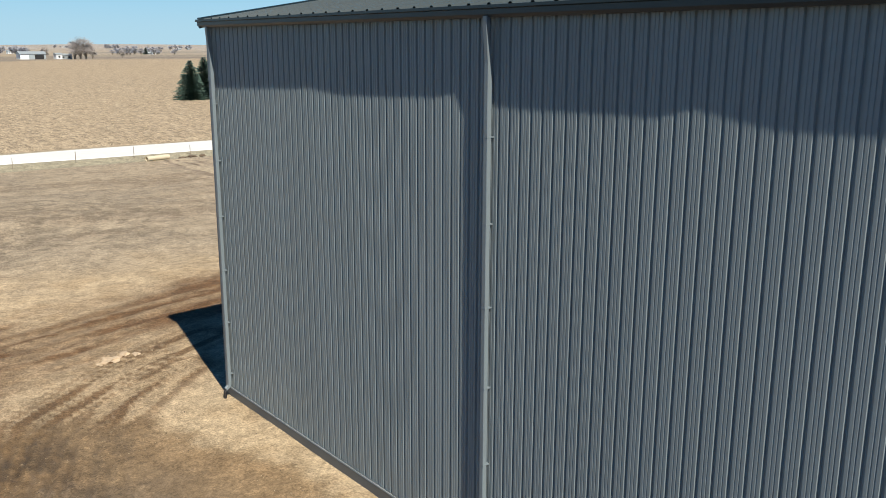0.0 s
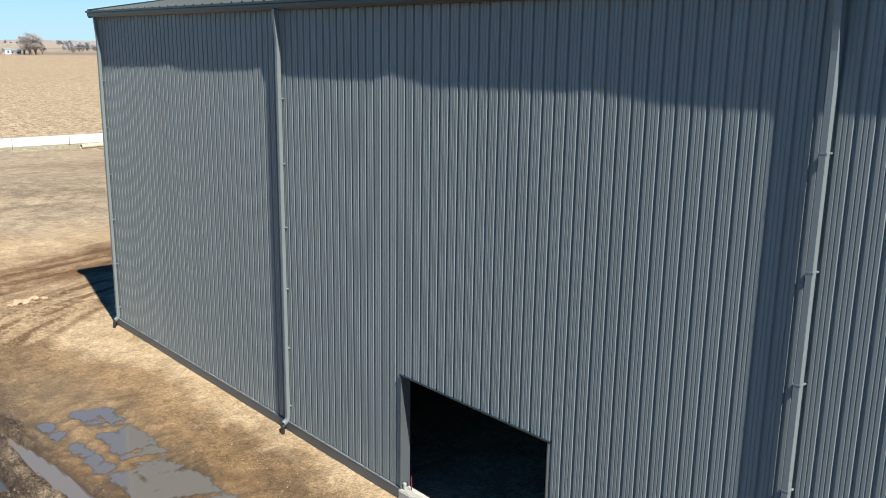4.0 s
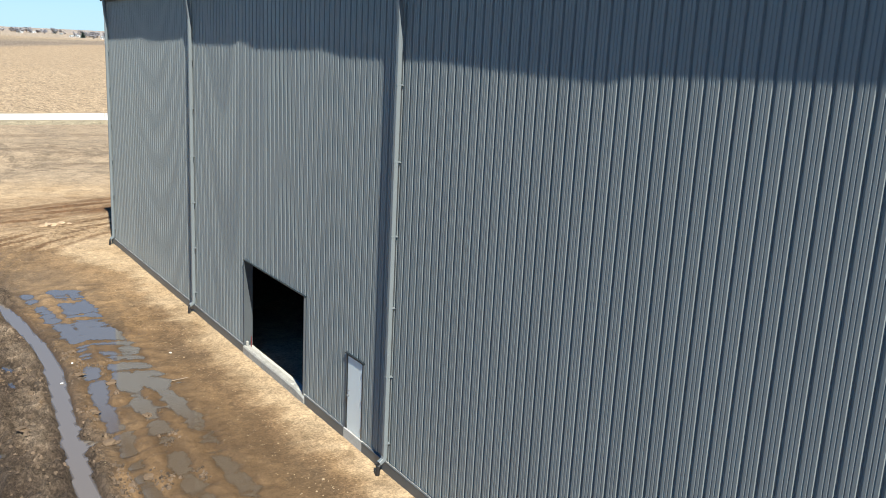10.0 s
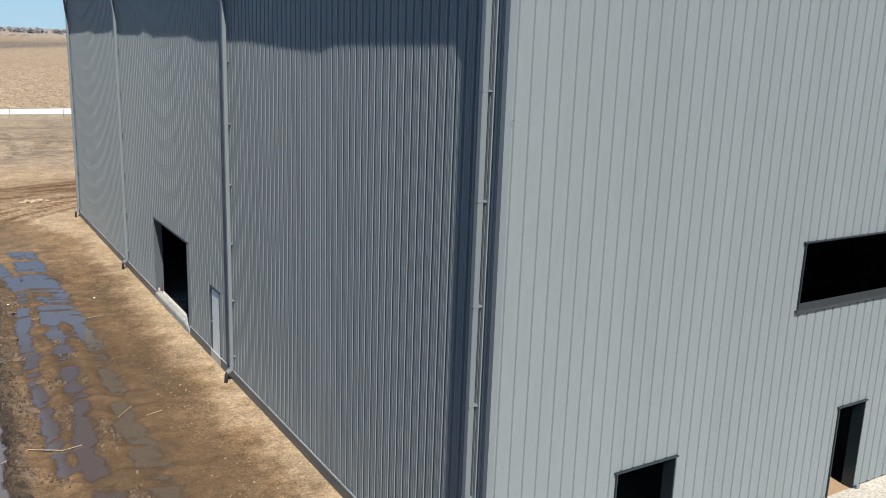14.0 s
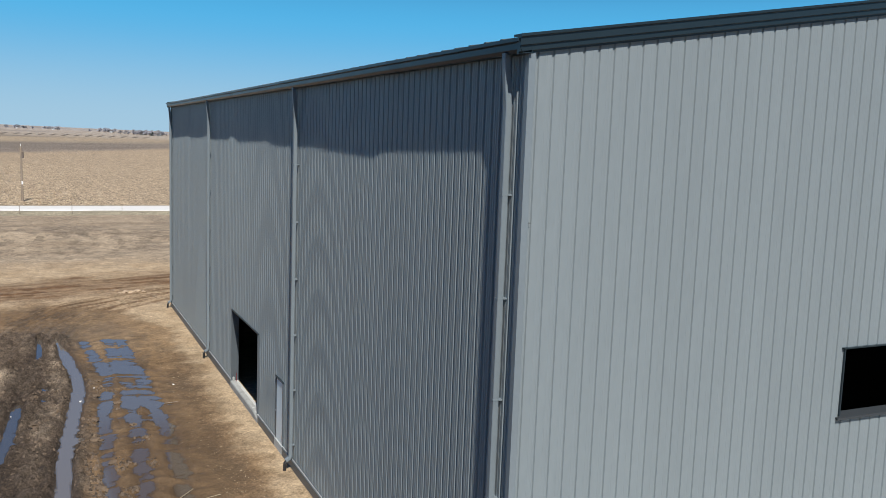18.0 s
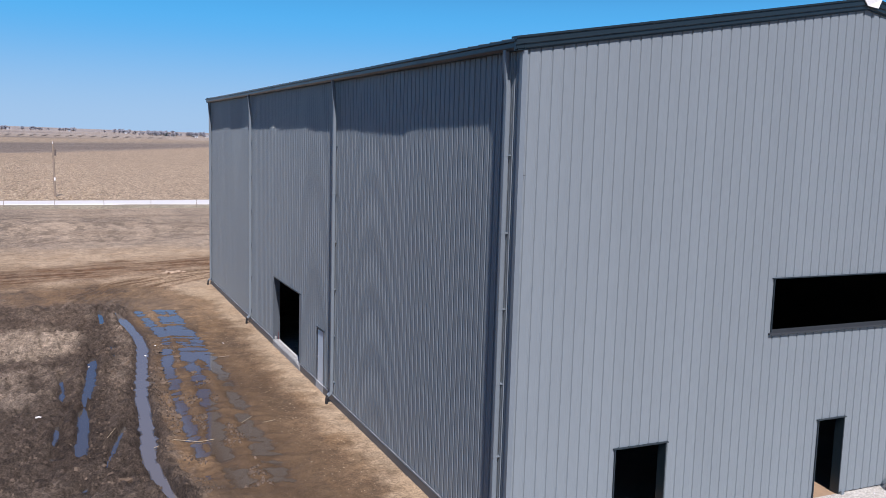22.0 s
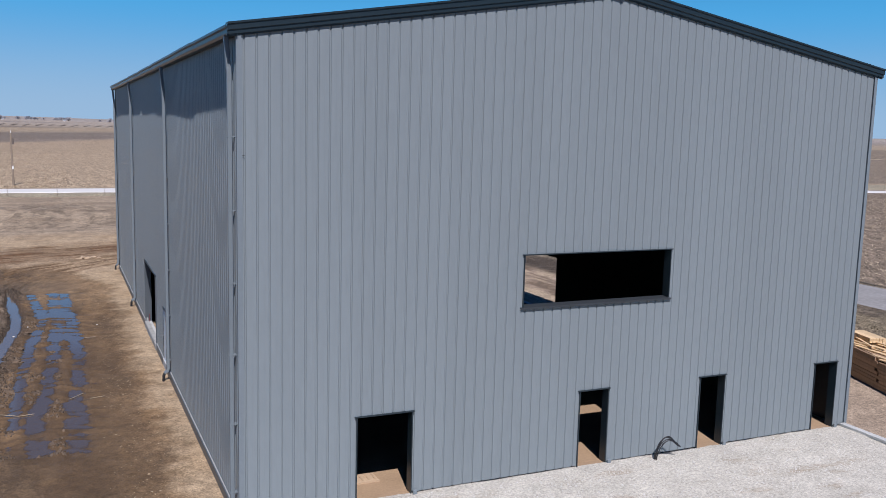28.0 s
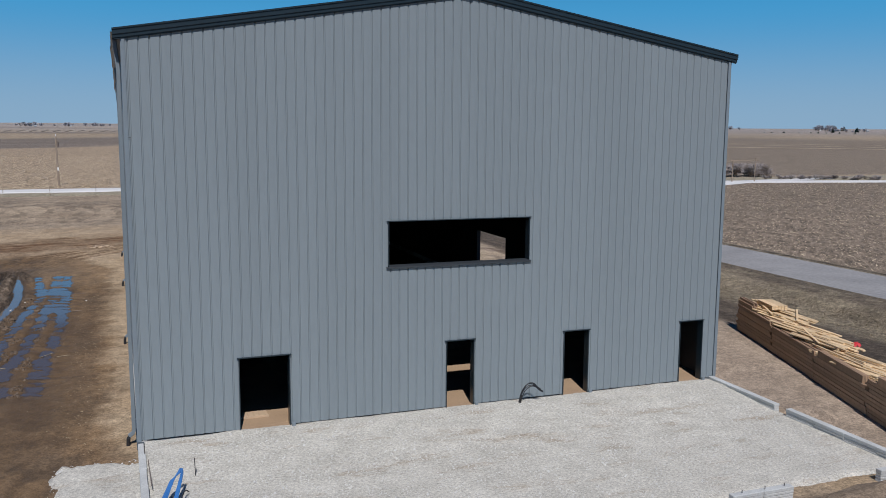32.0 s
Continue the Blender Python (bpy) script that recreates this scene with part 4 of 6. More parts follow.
# gutters: formed box with a rolled outer lip, in lapped lengths that bow a little between the joints
GUTTER = [(0.02, -0.16), (0.20, -0.16), (0.245, -0.10), (0.245, 0.0), (0.305, 0.02), (0.305, 0.08), (0.292, 0.08), (0.292, 0.03), (0.232, 0.012), (0.232, -0.09), (0.192, -0.146), (0.032, -0.146), (0.032, 0.05), (0.02, 0.05)]
BOWS = [(0.335, 0.333, 0.312), (0.298, 0.320, 0.302), (0.287, 0.318, 0.313), (0.283, 0.322, 0.312), (0.302, 0.330, 0.325), (0.319, 0.334, 0.348), (0.320, 0.314, 0.304)]
JOINTS = [NORTH + 0.16] + [19.45 - 6.096 * i for i in range(6)] + [SOUTH - 0.1]
strap = Shape().box(WEST - 0.27 - SHIFT.x, WEST - 0.05 - SHIFT.x, -0.015, 0.015, EAVE + 0.155, EAVE + 0.168).mesh("gutter_strap", GREYTRIM)
for sign, x in ((-1, WEST), (1, EAST)):
    for i, (y1, y0) in enumerate(zip(JOINTS, JOINTS[1:])):
        s = Shape()
        outs = list(zip((0.0, 0.28, 0.9, 1.0), (*BOWS[i], BOWS[i + 1][0] if i < 6 else 0.30)))
        n = len(GUTTER)
        for f, out in outs:
            s.v += [(x + sign * a * out / 0.305, y1 + (y0 - y1) * f + 0.004 * (f == 0) * (i % 2), EAVE + 0.10 + b) for a, b in GUTTER]
        s.f = [(k * n + j, k * n + (j + 1) % n, (k + 1) * n + (j + 1) % n, (k + 1) * n + j) for k in range(3) for j in range(n)]
        s.f += [tuple(range(n))[::-1], tuple(range(3 * n, 4 * n))]
        g = bpart("gutter", s, TRIM, label="dark formed box gutter")
        if sign < 0:
            for k in range(int((y1 - y0) / 0.9)):
                part("gutter_strap", strap, None, g, m=pose(0, y0 + 0.4 + k * 0.9 - SHIFT.y, 0))

# stepped rake trim over both gables
RAKE = [(0.0, -0.045), (-0.05, -0.045), (-0.05, -0.02), (-0.09, 0.0), (-0.09, 0.08), (-0.12, 0.10), (-0.12, 0.22), (-0.15, 0.24), (-0.15, 0.285), (0.12, 0.285), (0.12, 0.24), (0.0, 0.24)]
for y, way in ((SOUTH, 1), (NORTH, -1)):
    for x0, x1 in ((WEST - 0.26, MID), (MID, EAST + 0.26)):
        za, zb = (gable(MID) - RISE * abs(x - MID) for x in (x0, x1))
        s = Shape().sweep([Vector((0, way * a, b)) for a, b in RAKE], (x0, y, za), (x1, y, zb))
        bpart("rake_trim", s, TRIM, label="dark stepped rake trim")
# concrete foundation under the walls
s = Shape()
s.box(WEST - 0.03, WEST + 0.25, SOUTH - 0.02, NORTH, -0.9, BASE - 0.004)
s.box(EAST - 0.25, EAST + 0.03, SOUTH - 0.02, NORTH, -0.9, BASE - 0.004)
s.box(WEST + 0.251, EAST - 0.251, SOUTH - 0.03, SOUTH + 0.25, -0.9, BASE - 0.05)
s.box(WEST + 0.251, EAST - 0.251, NORTH - 0.25, NORTH + 0.02, -0.9, BASE - 0.004)
bpart("foundation", s, CONCRETE, label="bare concrete foundation wall")
# rough concrete sill in the big opening, a chipped end
s = Shape()
n = 46
for i in range(n):
    y = 3.03 + 5.1 * i / (n - 1)
    chip, edge = (noise.noise(Vector((y * k, 3.1, 0))) for k in (2.6, 5.3))
    zt = -0.05 + 0.022 * chip + 0.012 * edge - 0.10 * max(0, 1 - i / 6)
    xf = WEST - 0.085 + 0.012 * edge
    s.v += [(xf - 0.006 * chip, y, -0.75), (xf, y, -0.34), (xf + 0.008 * chip, y, zt - 0.055), (xf + 0.035 + 0.02 * chip, y, zt - 0.008 + 0.02 * edge), (WEST + 0.12 + 0.04 * edge, y, zt), (WEST + 0.17, y, zt - 0.07), (WEST + 0.17, y, -0.75)]
s.f = [(i * 7 + j, i * 7 + j + 1, i * 7 + j + 8, i * 7 + j + 7) for i in range(n - 1) for j in range(6)] + [tuple(range(6, -1, -1)), tuple(range(7 * n - 7, 7 * n))]
bpart("opening_sill", s, ROUGHSILL, label="pale chipped concrete sill of the wide opening")
bpart("sill_chunk", Shape().softbox(WEST + 0.0, WEST + 0.09, 7.99, 8.085, -0.08, 0.12, 0.025), ROUGHSILL)
s = Shape().softbox(WEST - 0.06, WEST + 0.2, -0.66, 0.42, -0.75, -0.04, 0.015)
bpart("door_sill", s, CONCRETE, label="pale concrete sill under the white door")

# base flashing along the long side, interrupted at the openings
for a, b in ((NORTH, 8.155), (3.01, 0.435), (-0.675, SOUTH - 0.035)):
    s = Shape().sweep([Vector(p) for p in ((-0.034, 0, -0.75), (-0.062, 0, -0.75), (-0.062, 0, -0.075), (-0.07, 0, -0.06), (-0.05, 0, -0.045), (-0.034, 0, -0.045))], (WEST, b, 0), (WEST, a, 0))
    bpart("base_flashing", s, JAMB)
for a, b in ((WEST - 0.03, 15.04), (16.73, 22.07), (23.18, 26.63), (27.73, 31.63), (32.74, EAST)):
    s = Shape().sweep([Vector(p) for p in ((0, -0.02, -0.24), (0, -0.040, -0.24), (0, -0.040, -0.085), (0, -0.034, -0.078), (0, -0.02, -0.078))], (a, SOUTH, 0), (b, SOUTH, 0))
    bpart("base_flashing", s, JAMB)

# corner trims
for x, y, sx, sy in ((WEST, SOUTH, -1, -1), (EAST, SOUTH, 1, -1), (WEST, NORTH, -1, 1)):
    s = Shape()
    w, o, t = 0.08, 0.046, 0.004
    s.sweep([Vector(p) for p in ((sx * o, sy * o, 0), (-sx * w, sy * o, 0), (-sx * w, sy * (o - t), 0), (sx * (o - t), sy * (o - t), 0), (sx * (o - t), -sy * w, 0), (sx * o, -sy * w, 0))], (x, y, -0.08), (x, y, EAVE + 0.02))
    bpart("corner_trim", s, GREYTRIM)

# trims round the openings
def south_trim(x0, x1, z0, z1, sill):
    s = Shape()
    y = SOUTH
    s.box(x0 - 0.045, x1 + 0.045, y - 0.07, y + 0.03, z1, z1 + 0.028)
    bpart("head_trim", s, TRIM)
    for x in (x0, x1):
        sg = 1 if x == x0 else -1
        s = Shape().box(min(x, x + sg * 0.03), max(x, x + sg * 0.03), y - 0.05, y + 0.26, z0 + (0.07 if sill else 0), z1)
        bpart("jamb_trim", s, TRIM)
    if sill:
        s = Shape().sweep([Vector(p) for p in ((0, 0.26, 0.03), (0, -0.075, 0.006), (0, -0.075, -0.048), (0, -0.062, -0.048), (0, -0.062, -0.03), (0, 0.26, -0.03))], (x0 - 0.06, y, z0 + 0.035), (x1 + 0.06, y, z0 + 0.035))
        bpart("window_sill", s, SILL, label="grey metal sill of the unglazed window opening")


for o in SOUTH_OPENINGS:
    south_trim(*o, o[2] > 1)
for y0, y1, z0, z1 in WEST_OPENINGS:
    s = Shape().box(WEST - 0.06, WEST + 0.03, y0 - 0.03, y1 + 0.03, z1, z1 + 0.024)
    bpart("head_trim", s, TRIM)
    for y in (y0, y1):
        sg = 1 if y == y0 else -1
        s = Shape().box(WEST - (0.05 if z1 > 3 else 0.034), WEST + 0.265, min(y, y + sg * 0.025), max(y, y + sg * 0.025), z0, z1)
        bpart("jamb_trim", s, JAMB)

# white service door, set back in its frame
frame_s = Shape()
frame_s.box(WEST - 0.028, WEST + 0.13, -0.593, -0.54, -0.036, 2.14).box(WEST - 0.028, WEST + 0.13, 0.30, 0.353, -0.036, 2.14).box(WEST - 0.028, WEST + 0.13, -0.593, 0.353, 2.141, 2.198)
door = bpart("walk_door", frame_s, TRIM, label="closed white steel service door in a dark frame")
s = Shape().softbox(WEST - 0.018, WEST + 0.03, -0.535, 0.295, -0.03, 2.135, 0.004)
bpart("door_slab", s, DOORPAINT, door)
s = Shape().tube([(WEST, 0.22, 1.0), (WEST - 0.07, 0.22, 1.0)], 0.028, 10).tube([(WEST - 0.07, 0.235, 1.0), (WEST - 0.072, 0.10, 1.0)], 0.011, 8)
bpart("door_handle", s, CHROME, door, "satin metal lever handle")
s = Shape().tube([(WEST, 0.22, 1.13), (WEST - 0.04, 0.22, 1.13)], 0.026, 10)
bpart("dead_bolt", s, CHROME, door)
for z in (0.25, 1.05, 1.85):
    s = Shape().tube([(WEST - 0.03, -0.538, z - 0.05), (WEST - 0.03, -0.538, z + 0.05)], 0.012, 6)
    bpart("hinge", s, CHROME, door)

# downspouts with straps and kick-out shoes
def downspout(y):
    w, t2 = 0.062, 0.058
    s = Shape()
    xm = WEST - 0.125
    path = [(WEST - 0.19, EAVE - 0.03), (WEST - 0.19, EAVE - 0.12), (xm, EAVE - 0.95), (xm, 0.16), (xm - 0.03, 0.06), (xm - 0.15, -0.02)]
    for i, (x, z) in enumerate(path):
        a = Vector(path[min(i + 1, len(path) - 1)]) - Vector(path[max(i - 1, 0)])
        a.normalize()
        nrm = Vector((-a.y, a.x)) * t2
        for du, dv in ((-w, 0.8), (-w + 0.012, 1), (w - 0.012, 1), (w, 0.8), (w, -0.8), (w - 0.012, -1), (-w + 0.012, -1), (-w, -0.8)):
            s.v.append((x + nrm.x * dv, y + du, z + nrm.y * dv))
    for i in range(len(path) - 1):
        s.f += [(i * 8 + j, i * 8 + (j + 1) % 8, i * 8 + 8 + (j + 1) % 8, i * 8 + 8 + j) for j in range(8)]
    d = bpart("downspout", s, GREYTRIM, label="grey metal downspout with a kick-out foot")
    for z in (9.68, 7.85, 6.01, 4.17, 2.34, 0.5):
        t = Shape().box(xm - t2 - 0.004, xm + t2 + 0.004, y - w - 0.004, y + w + 0.004, z - 0.015, z + 0.015)
        t.box(xm + t2 - 0.01, WEST - 0.001, y - w - 0.012, y + w + 0.012, z - 0.012, z + 0.012)
        bpart("strap", t, GREYTRIM, d)
    t = Shape().tube([(xm - 0.12, y, 0.0), (xm - 0.17, y, -0.1), (xm - 0.19, y, -0.40)], [0.055, 0.06, 0.06], 10)
    bpart("drain_boot", t, BLACKPIPE, d, "black plastic drain boot")


for y in (26.6, 13.45, -2.03, -15.72):
    downspout(y)

# torn membrane left at the gable peak
s = Shape()
pts = [(-0.33, 0.02), (-0.10, 0.12), (-0.03, 0.42), (0.10, 0.16), (0.36, 0.05), (0.22, -0.20), (-0.16, -0.16)]
s.add([(MID + a, SOUTH - 0.16 - 0.02 * (i % 2), gable(MID) + 0.2 + b) for i, (a, b) in enumerate(pts)] + [(MID + a * 0.9, SOUTH - 0.10, gable(MID) + 0.2 + b * 0.9) for a, b in pts],
      [tuple(range(7)), tuple(range(13, 6, -1))] + [(i, (i + 1) % 7, 7 + (i + 1) % 7, 7 + i) for i in range(7)])
bpart("peak_patch", s, MEMBRANE, label="loose white membrane patch at the gable peak")
# loose fastener left on the gable sheet by the corner
bpart("loose_fastener", Shape().softbox(12.07, 12.145, SOUTH - 0.043, SOUTH - 0.032, 9.229, 9.241, 0.003), BLACKPIPE)
# small angle brackets beside the door openings
for x in (16.78, 23.23, 27.78, 32.78):
    s = Shape().softbox(x - 0.06, x + 0.06, SOUTH - 0.14, SOUTH - 0.07, -0.35, 0.05, 0.008)
    bpart("anchor_bracket", s, GREYTRIM)

# back part sunk, an added step, so its sunlit strip hides behind the sill
floor = tagged(part("floor", Shape().box(WEST + 0.26, EAST - 0.26, SOUTH + 0.255, -9.0, -0.7, -0.07).box(WEST + 0.26, EAST - 0.26, -8.999, NORTH - 0.26, -0.9, -0.62), FLOORDIRT), "bare brown dirt floor inside the building, its unseen back sunk to hide sunlight", "floor", kind="structure")
part("threshold", Shape().box(15.1, 16.67, SOUTH - 0.02, SOUTH + 0.255, -0.3, -0.075), FLOORDIRT, floor)
for a, b in ((22.13, 23.12), (26.69, 27.67), (31.69, 32.68)):
    part("threshold", Shape().box(a, b, SOUTH - 0.02, SOUTH + 0.255, -0.3, -0.075), FLOORDIRT, floor)

# ---- yard in front of the gable ----
def rough_slab(x0, x1, y0, y1, z, cell, amp, ragged, shift):
    """A gravel bed with an uneven top and a ragged edge that sinks into the soil."""
    xs, ys = np.arange(x0, x1 + cell, cell), np.arange(y0, y1 + cell, cell)
    gx_, gy_ = np.meshgrid(xs, ys)
    e = np.minimum(gx_ - x0, y1 - gy_)
    h = z + (0.15 * step(-20.5, -16.4, gy_) if not ragged else 0.0) + amp * (field_noise(gx_, gy_, 1.1, 3, shift) - 0.5) + amp * 0.5 * (field_noise(gx_, gy_, 0.3, 2, shift + 1) - 0.5)
    h = h - 0.3 * step(0.55, 0.0, gy_ - y0 + 0.5 * (field_noise(gx_, gy_, 0.7, 3, shift + 3) - 0.5))
    if ragged:
        h = h - 0.35 * step(ragged * (0.2 + 1.5 * field_noise(gx_, gy_, 0.6, 4, shift + 2)), 0.0, e)
    r, c = gx_.shape
    s_ = Shape()
    s_.v = [tuple(p) for p in np.stack([gx_, gy_, h], -1).reshape(-1, 3).tolist()]
    s_.f = [(j * c + i, j * c + i + 1, (j + 1) * c + i + 1, (j + 1) * c + i) for j in range(r - 1) for i in range(c - 1)]
    return s_


pad = tagged(part("gravel_pad", rough_slab(12.16, 33.08, -25.6, SOUTH - 0.04, -0.22, 0.2, 0.05, 0, 21), GRAVEL, smooth=True, fix=False), "white crushed gravel bed in front of the gable", "gravel", kind="structure")
tagged(part("gravel_apron", rough_slab(9.3, 11.95, -27, -16.6, -0.27, 0.14, 0.06, 0.75, 25), GRAVEL, smooth=True, fix=False), "pale gravel spilled over the mud at the building corner", "gravel", kind="structure")
# loose stones on the gravel
rnd = random.Random(3)
s = Shape()
for i in range(9200):
    x, y = rnd.uniform(12.3, 32.7), rnd.uniform(-25.4, -16.4)
    if i > 8500:
        x, y = rnd.uniform(9.6, 11.9), rnd.uniform(-26, -17)
    r = rnd.uniform(0.012, 0.035) * (1.5 if rnd.random() < 0.06 else 1)
    z = -0.215 + 0.15 * float(step(-20.5, -16.4, y)) if x > 12.1 else -0.30
    q = [(x + r * rnd.uniform(0.6, 1.2) * math.cos(a), y + r * rnd.uniform(0.6, 1.2) * math.sin(a), z) for a in (0, 1.57, 3.14, 4.71)]
    s.add(q + [(x + rnd.uniform(-0.3, 0.3) * r, y, z + r * 0.9)], [(0, 1, 4), (1, 2, 4), (2, 3, 4), (3, 0, 4)])
tagged(part("loose_gravel", s, STONE, fix=False), "scattered loose white gravel stones on the bed", "gravel", kind="stuff")


def stem_wall(x0, x1, y0, y1, z1, label):
    """A poured low wall: top cap board marks and form lines as thin grooves."""
    w = thing("stem_wall", label, "foundation wall", "stem walls round the yard", at=((x0 + x1) / 2, (y0 + y1) / 2, -0.45))
    o = Vector(w.location)
    long_y = (y1 - y0) > (x1 - x0)
    n = max(1, round(((y1 - y0) if long_y else (x1 - x0)) / 1.22))
    for i in range(n):
        a, b = i / n, (i + 1) / n
        for zz, (z_a, z_b) in enumerate(((-0.75, -0.25), (-0.244, -0.17), (-0.164, -0.085), (-0.079, z1)) if z1 > 0 else ((-0.75, -0.30), (-0.296, -0.16), (-0.156, z1))):
            inset = 0.007 * ((i * 2 + zz * 3) % 4 % 3) + (0.0 if z_b == z1 else 0.004)
            if long_y:
                q = Shape().softbox(x0 + inset - o.x, x1 - inset - o.x, y0 + (y1 - y0) * a + 0.002 - o.y, y0 + (y1 - y0) * b - 0.002 - o.y, z_a - o.z, z_b - o.z, 0.012)
            else:
                q = Shape().softbox(x0 + (x1 - x0) * a + 0.002 - o.x, x0 + (x1 - x0) * b - 0.002 - o.x, y0 + inset - o.y, y1 - inset - o.y, z_a - o.z, z_b - o.z, 0.012)
            part("wall_block", q, CONCRETE, w)
    return w


stem_wall(33.06, 33.3, -19.95, SOUTH - 0.05, 0.02, "low grey concrete stem wall running from the building corner")
stem_wall(33.06, 33.3, -27.0, -20.5, 0.04, "low grey concrete stem wall past a gap in the row")
stem_wall(11.96, 12.15, -17.4, SOUTH - 0.05, -0.12, "narrow stepped concrete stem wall at the muddy corner")
stem_wall(11.96, 12.17, -27.0, -17.42, -0.03, "narrow concrete stem wall along the gravel edge")
sw = stem_wall(26.6, 28.6, -25.85, -25.63, 0.02, "short piece of concrete stem wall with bolts in its top")
for x in (26.95, 27.7, 28.35):
    part("anchor_bolt", Shape().tube([(x - sw.location.x, -25.74 - sw.location.y, 0.40), (x - sw.location.x, -25.74 - sw.location.y, 0.56)], 0.012, 6), BLACKPIPE, sw)
stem_wall(31.7, 33.04, -25.85, -25.63, 0.04, "short corner piece of concrete stem wall")

# black conduits coming out of the gravel by the wall
c = thing("conduit_bundle", "bundle of bent black electrical conduits rising out of the gravel", "conduit", at=(24.75, -16.55, -0.2))
for i, (dx, dy, top, bend) in enumerate(((0.0, 0.0, 0.80, 1.0), (0.03, -0.02, 0.84, 0.94), (-0.03, -0.04, 0.76, 1.04), (0.0, -0.06, 0.73, 0.98))):
    pts = []
    for k in range(12):
        t = k / 11
        ang = math.pi * 0.95 * t
        pts.append((dx + bend * (1 - math.cos(ang)) * 0.42 + 0.012 * i, dy - 0.05 * t - 0.03 * i * t, top * math.sin(min(ang, 2.3)) * (1 if ang < 2.3 else 1 - 0.15 * (ang - 2.3))))
    part("conduit", Shape().tube(pts, 0.017, 8), BLACKPIPE, c, smooth=True)
part("loose_end", Shape().tube([(0.0, -0.08, 0.02), (0.25, -0.25, 0.03), (0.45, -0.42, 0.02)], 0.02, 7), BLACKPIPE, c, smooth=True)
part("conduit_collar", Shape().tube([(0.0, -0.04, -0.05), (0.0, -0.04, 0.08)], 0.06, 10), MEMBRANE, c, "white plastic collar")

c = thing("blue_tubing", "loop of blue water tubing lying up out of the gravel", "tubing", at=(12.9, -20.2, -0.2))
for i in range(4):
    ctrl = [(-0.50 - 0.05 * i, -1.5, 0.0), (-0.34 - 0.04 * i, -0.95, 0.22), (-0.12 - 0.025 * i, -0.35, 0.48), (0.08, 0.05 - 0.03 * i, 0.64 - 0.02 * i), (0.15, 0.05 - 0.03 * i, 0.63 - 0.02 * i), (0.02 + 0.02 * i, -0.35, 0.42), (-0.16 + 0.03 * i, -0.95, 0.16), (-0.34 + 0.04 * i, -1.5, 0.0)]
    part("tube", Shape().tube(ctrl, 0.019, 8), BLUEPIPE, c, smooth=True)
pts = [(-0.02 + 0.036 * k, -1.1 + 0.14 * k - 0.004 * k * k, 0.03 + 0.2 * math.sin(k * 0.36)) for k in range(9)]
part("black_tail", Shape().tube(pts, 0.02, 7), BLACKPIPE, c, "bent black pipe end", smooth=True)
c = thing("grade_stake", "thin dark steel stake standing in the gravel", "stake", at=(13.45, -19.2, -0.22))
part("rod", Shape().tube([(0, 0, -0.1), (-0.02, 0.01, 0.55)], 0.012, 6), BLACKPIPE, c)
c = thing("rebar", "rusty steel bar leaning on the stem wall", "bar", at=(12.22, -18.4, -0.12))
part("rod", Shape().tube([(0, 0.7, 0.0), (0.03, -1.6, 0.12)], 0.014, 6), BARK, c)

# red marker tube standing just inside the wide side opening
c = thing("marker_tube", "short dark red plastic tube on the concrete sill", "tube", at=(12.13, 7.86, -0.05))
part("tube", Shape().tube([(0, 0, 0), (0.01, 0.02, 0.38)], 0.014, 10), DARKRED, c)
part("tube_cap", Shape().tube([(0.01, 0.02, 0.38), (0.0105, 0.021, 0.392)], 0.016, 10), BLACKPIPE, c, "black cap")

# plywood offcuts inside the wide south opening
c = thing("plywood_sheet", "pale plywood offcut with batten marks lying on the dirt floor", "plywood", at=(15.72, -14.9, -0.07))
part("board", Shape().softbox(-0.48, 0.42, -0.22, 0.3, 0.03, 0.055, 0.003), PLY, c)
for i in range(5):
    part("batten", Shape().box(-0.44 + i * 0.19, -0.40 + i * 0.19, -0.2, 0.28, 0.0555, 0.07), PLY, c)
part("bearer", Shape().box(-0.5, 0.44, -0.25, -0.2, 0.0, 0.05), PLY, c)

# ---- lumber stack ----
LUM_A, LUM_B = Vector((40.6, -8.6)), Vector((34.6, -25.2))
lum_dir = (LUM_B - LUM_A).normalized()
lum_out = Vector((-lum_dir.y, lum_dir.x))
if lum_out.x < 0:
    lum_out = -lum_out
rnd = random.Random(11)


def stack_matrix(along, across, z, turn=0.0, tip=0.0):
    p = LUM_A + lum_dir * along + lum_out * across
    return pose(p.x, p.y, z, tip, 0, math.degrees(math.atan2(lum_dir.y, lum_dir.x)) + turn)


length = (LUM_B - LUM_A).length
plank_meshes = {}


def plank(stack, L, w, h, m, mat):
    key = (round(L, 1), w, h, mat.name)
    if key not in plank_meshes:
        plank_meshes[key] = Shape().softbox(-L / 2, L / 2, -w / 2, w / 2, -h / 2, h / 2, 0.004).mesh("plank", mat)
    ob = part("plank", plank_meshes[key], None, stack)
    ob.matrix_basis = Matrix.Translation(-stack.location) @ m


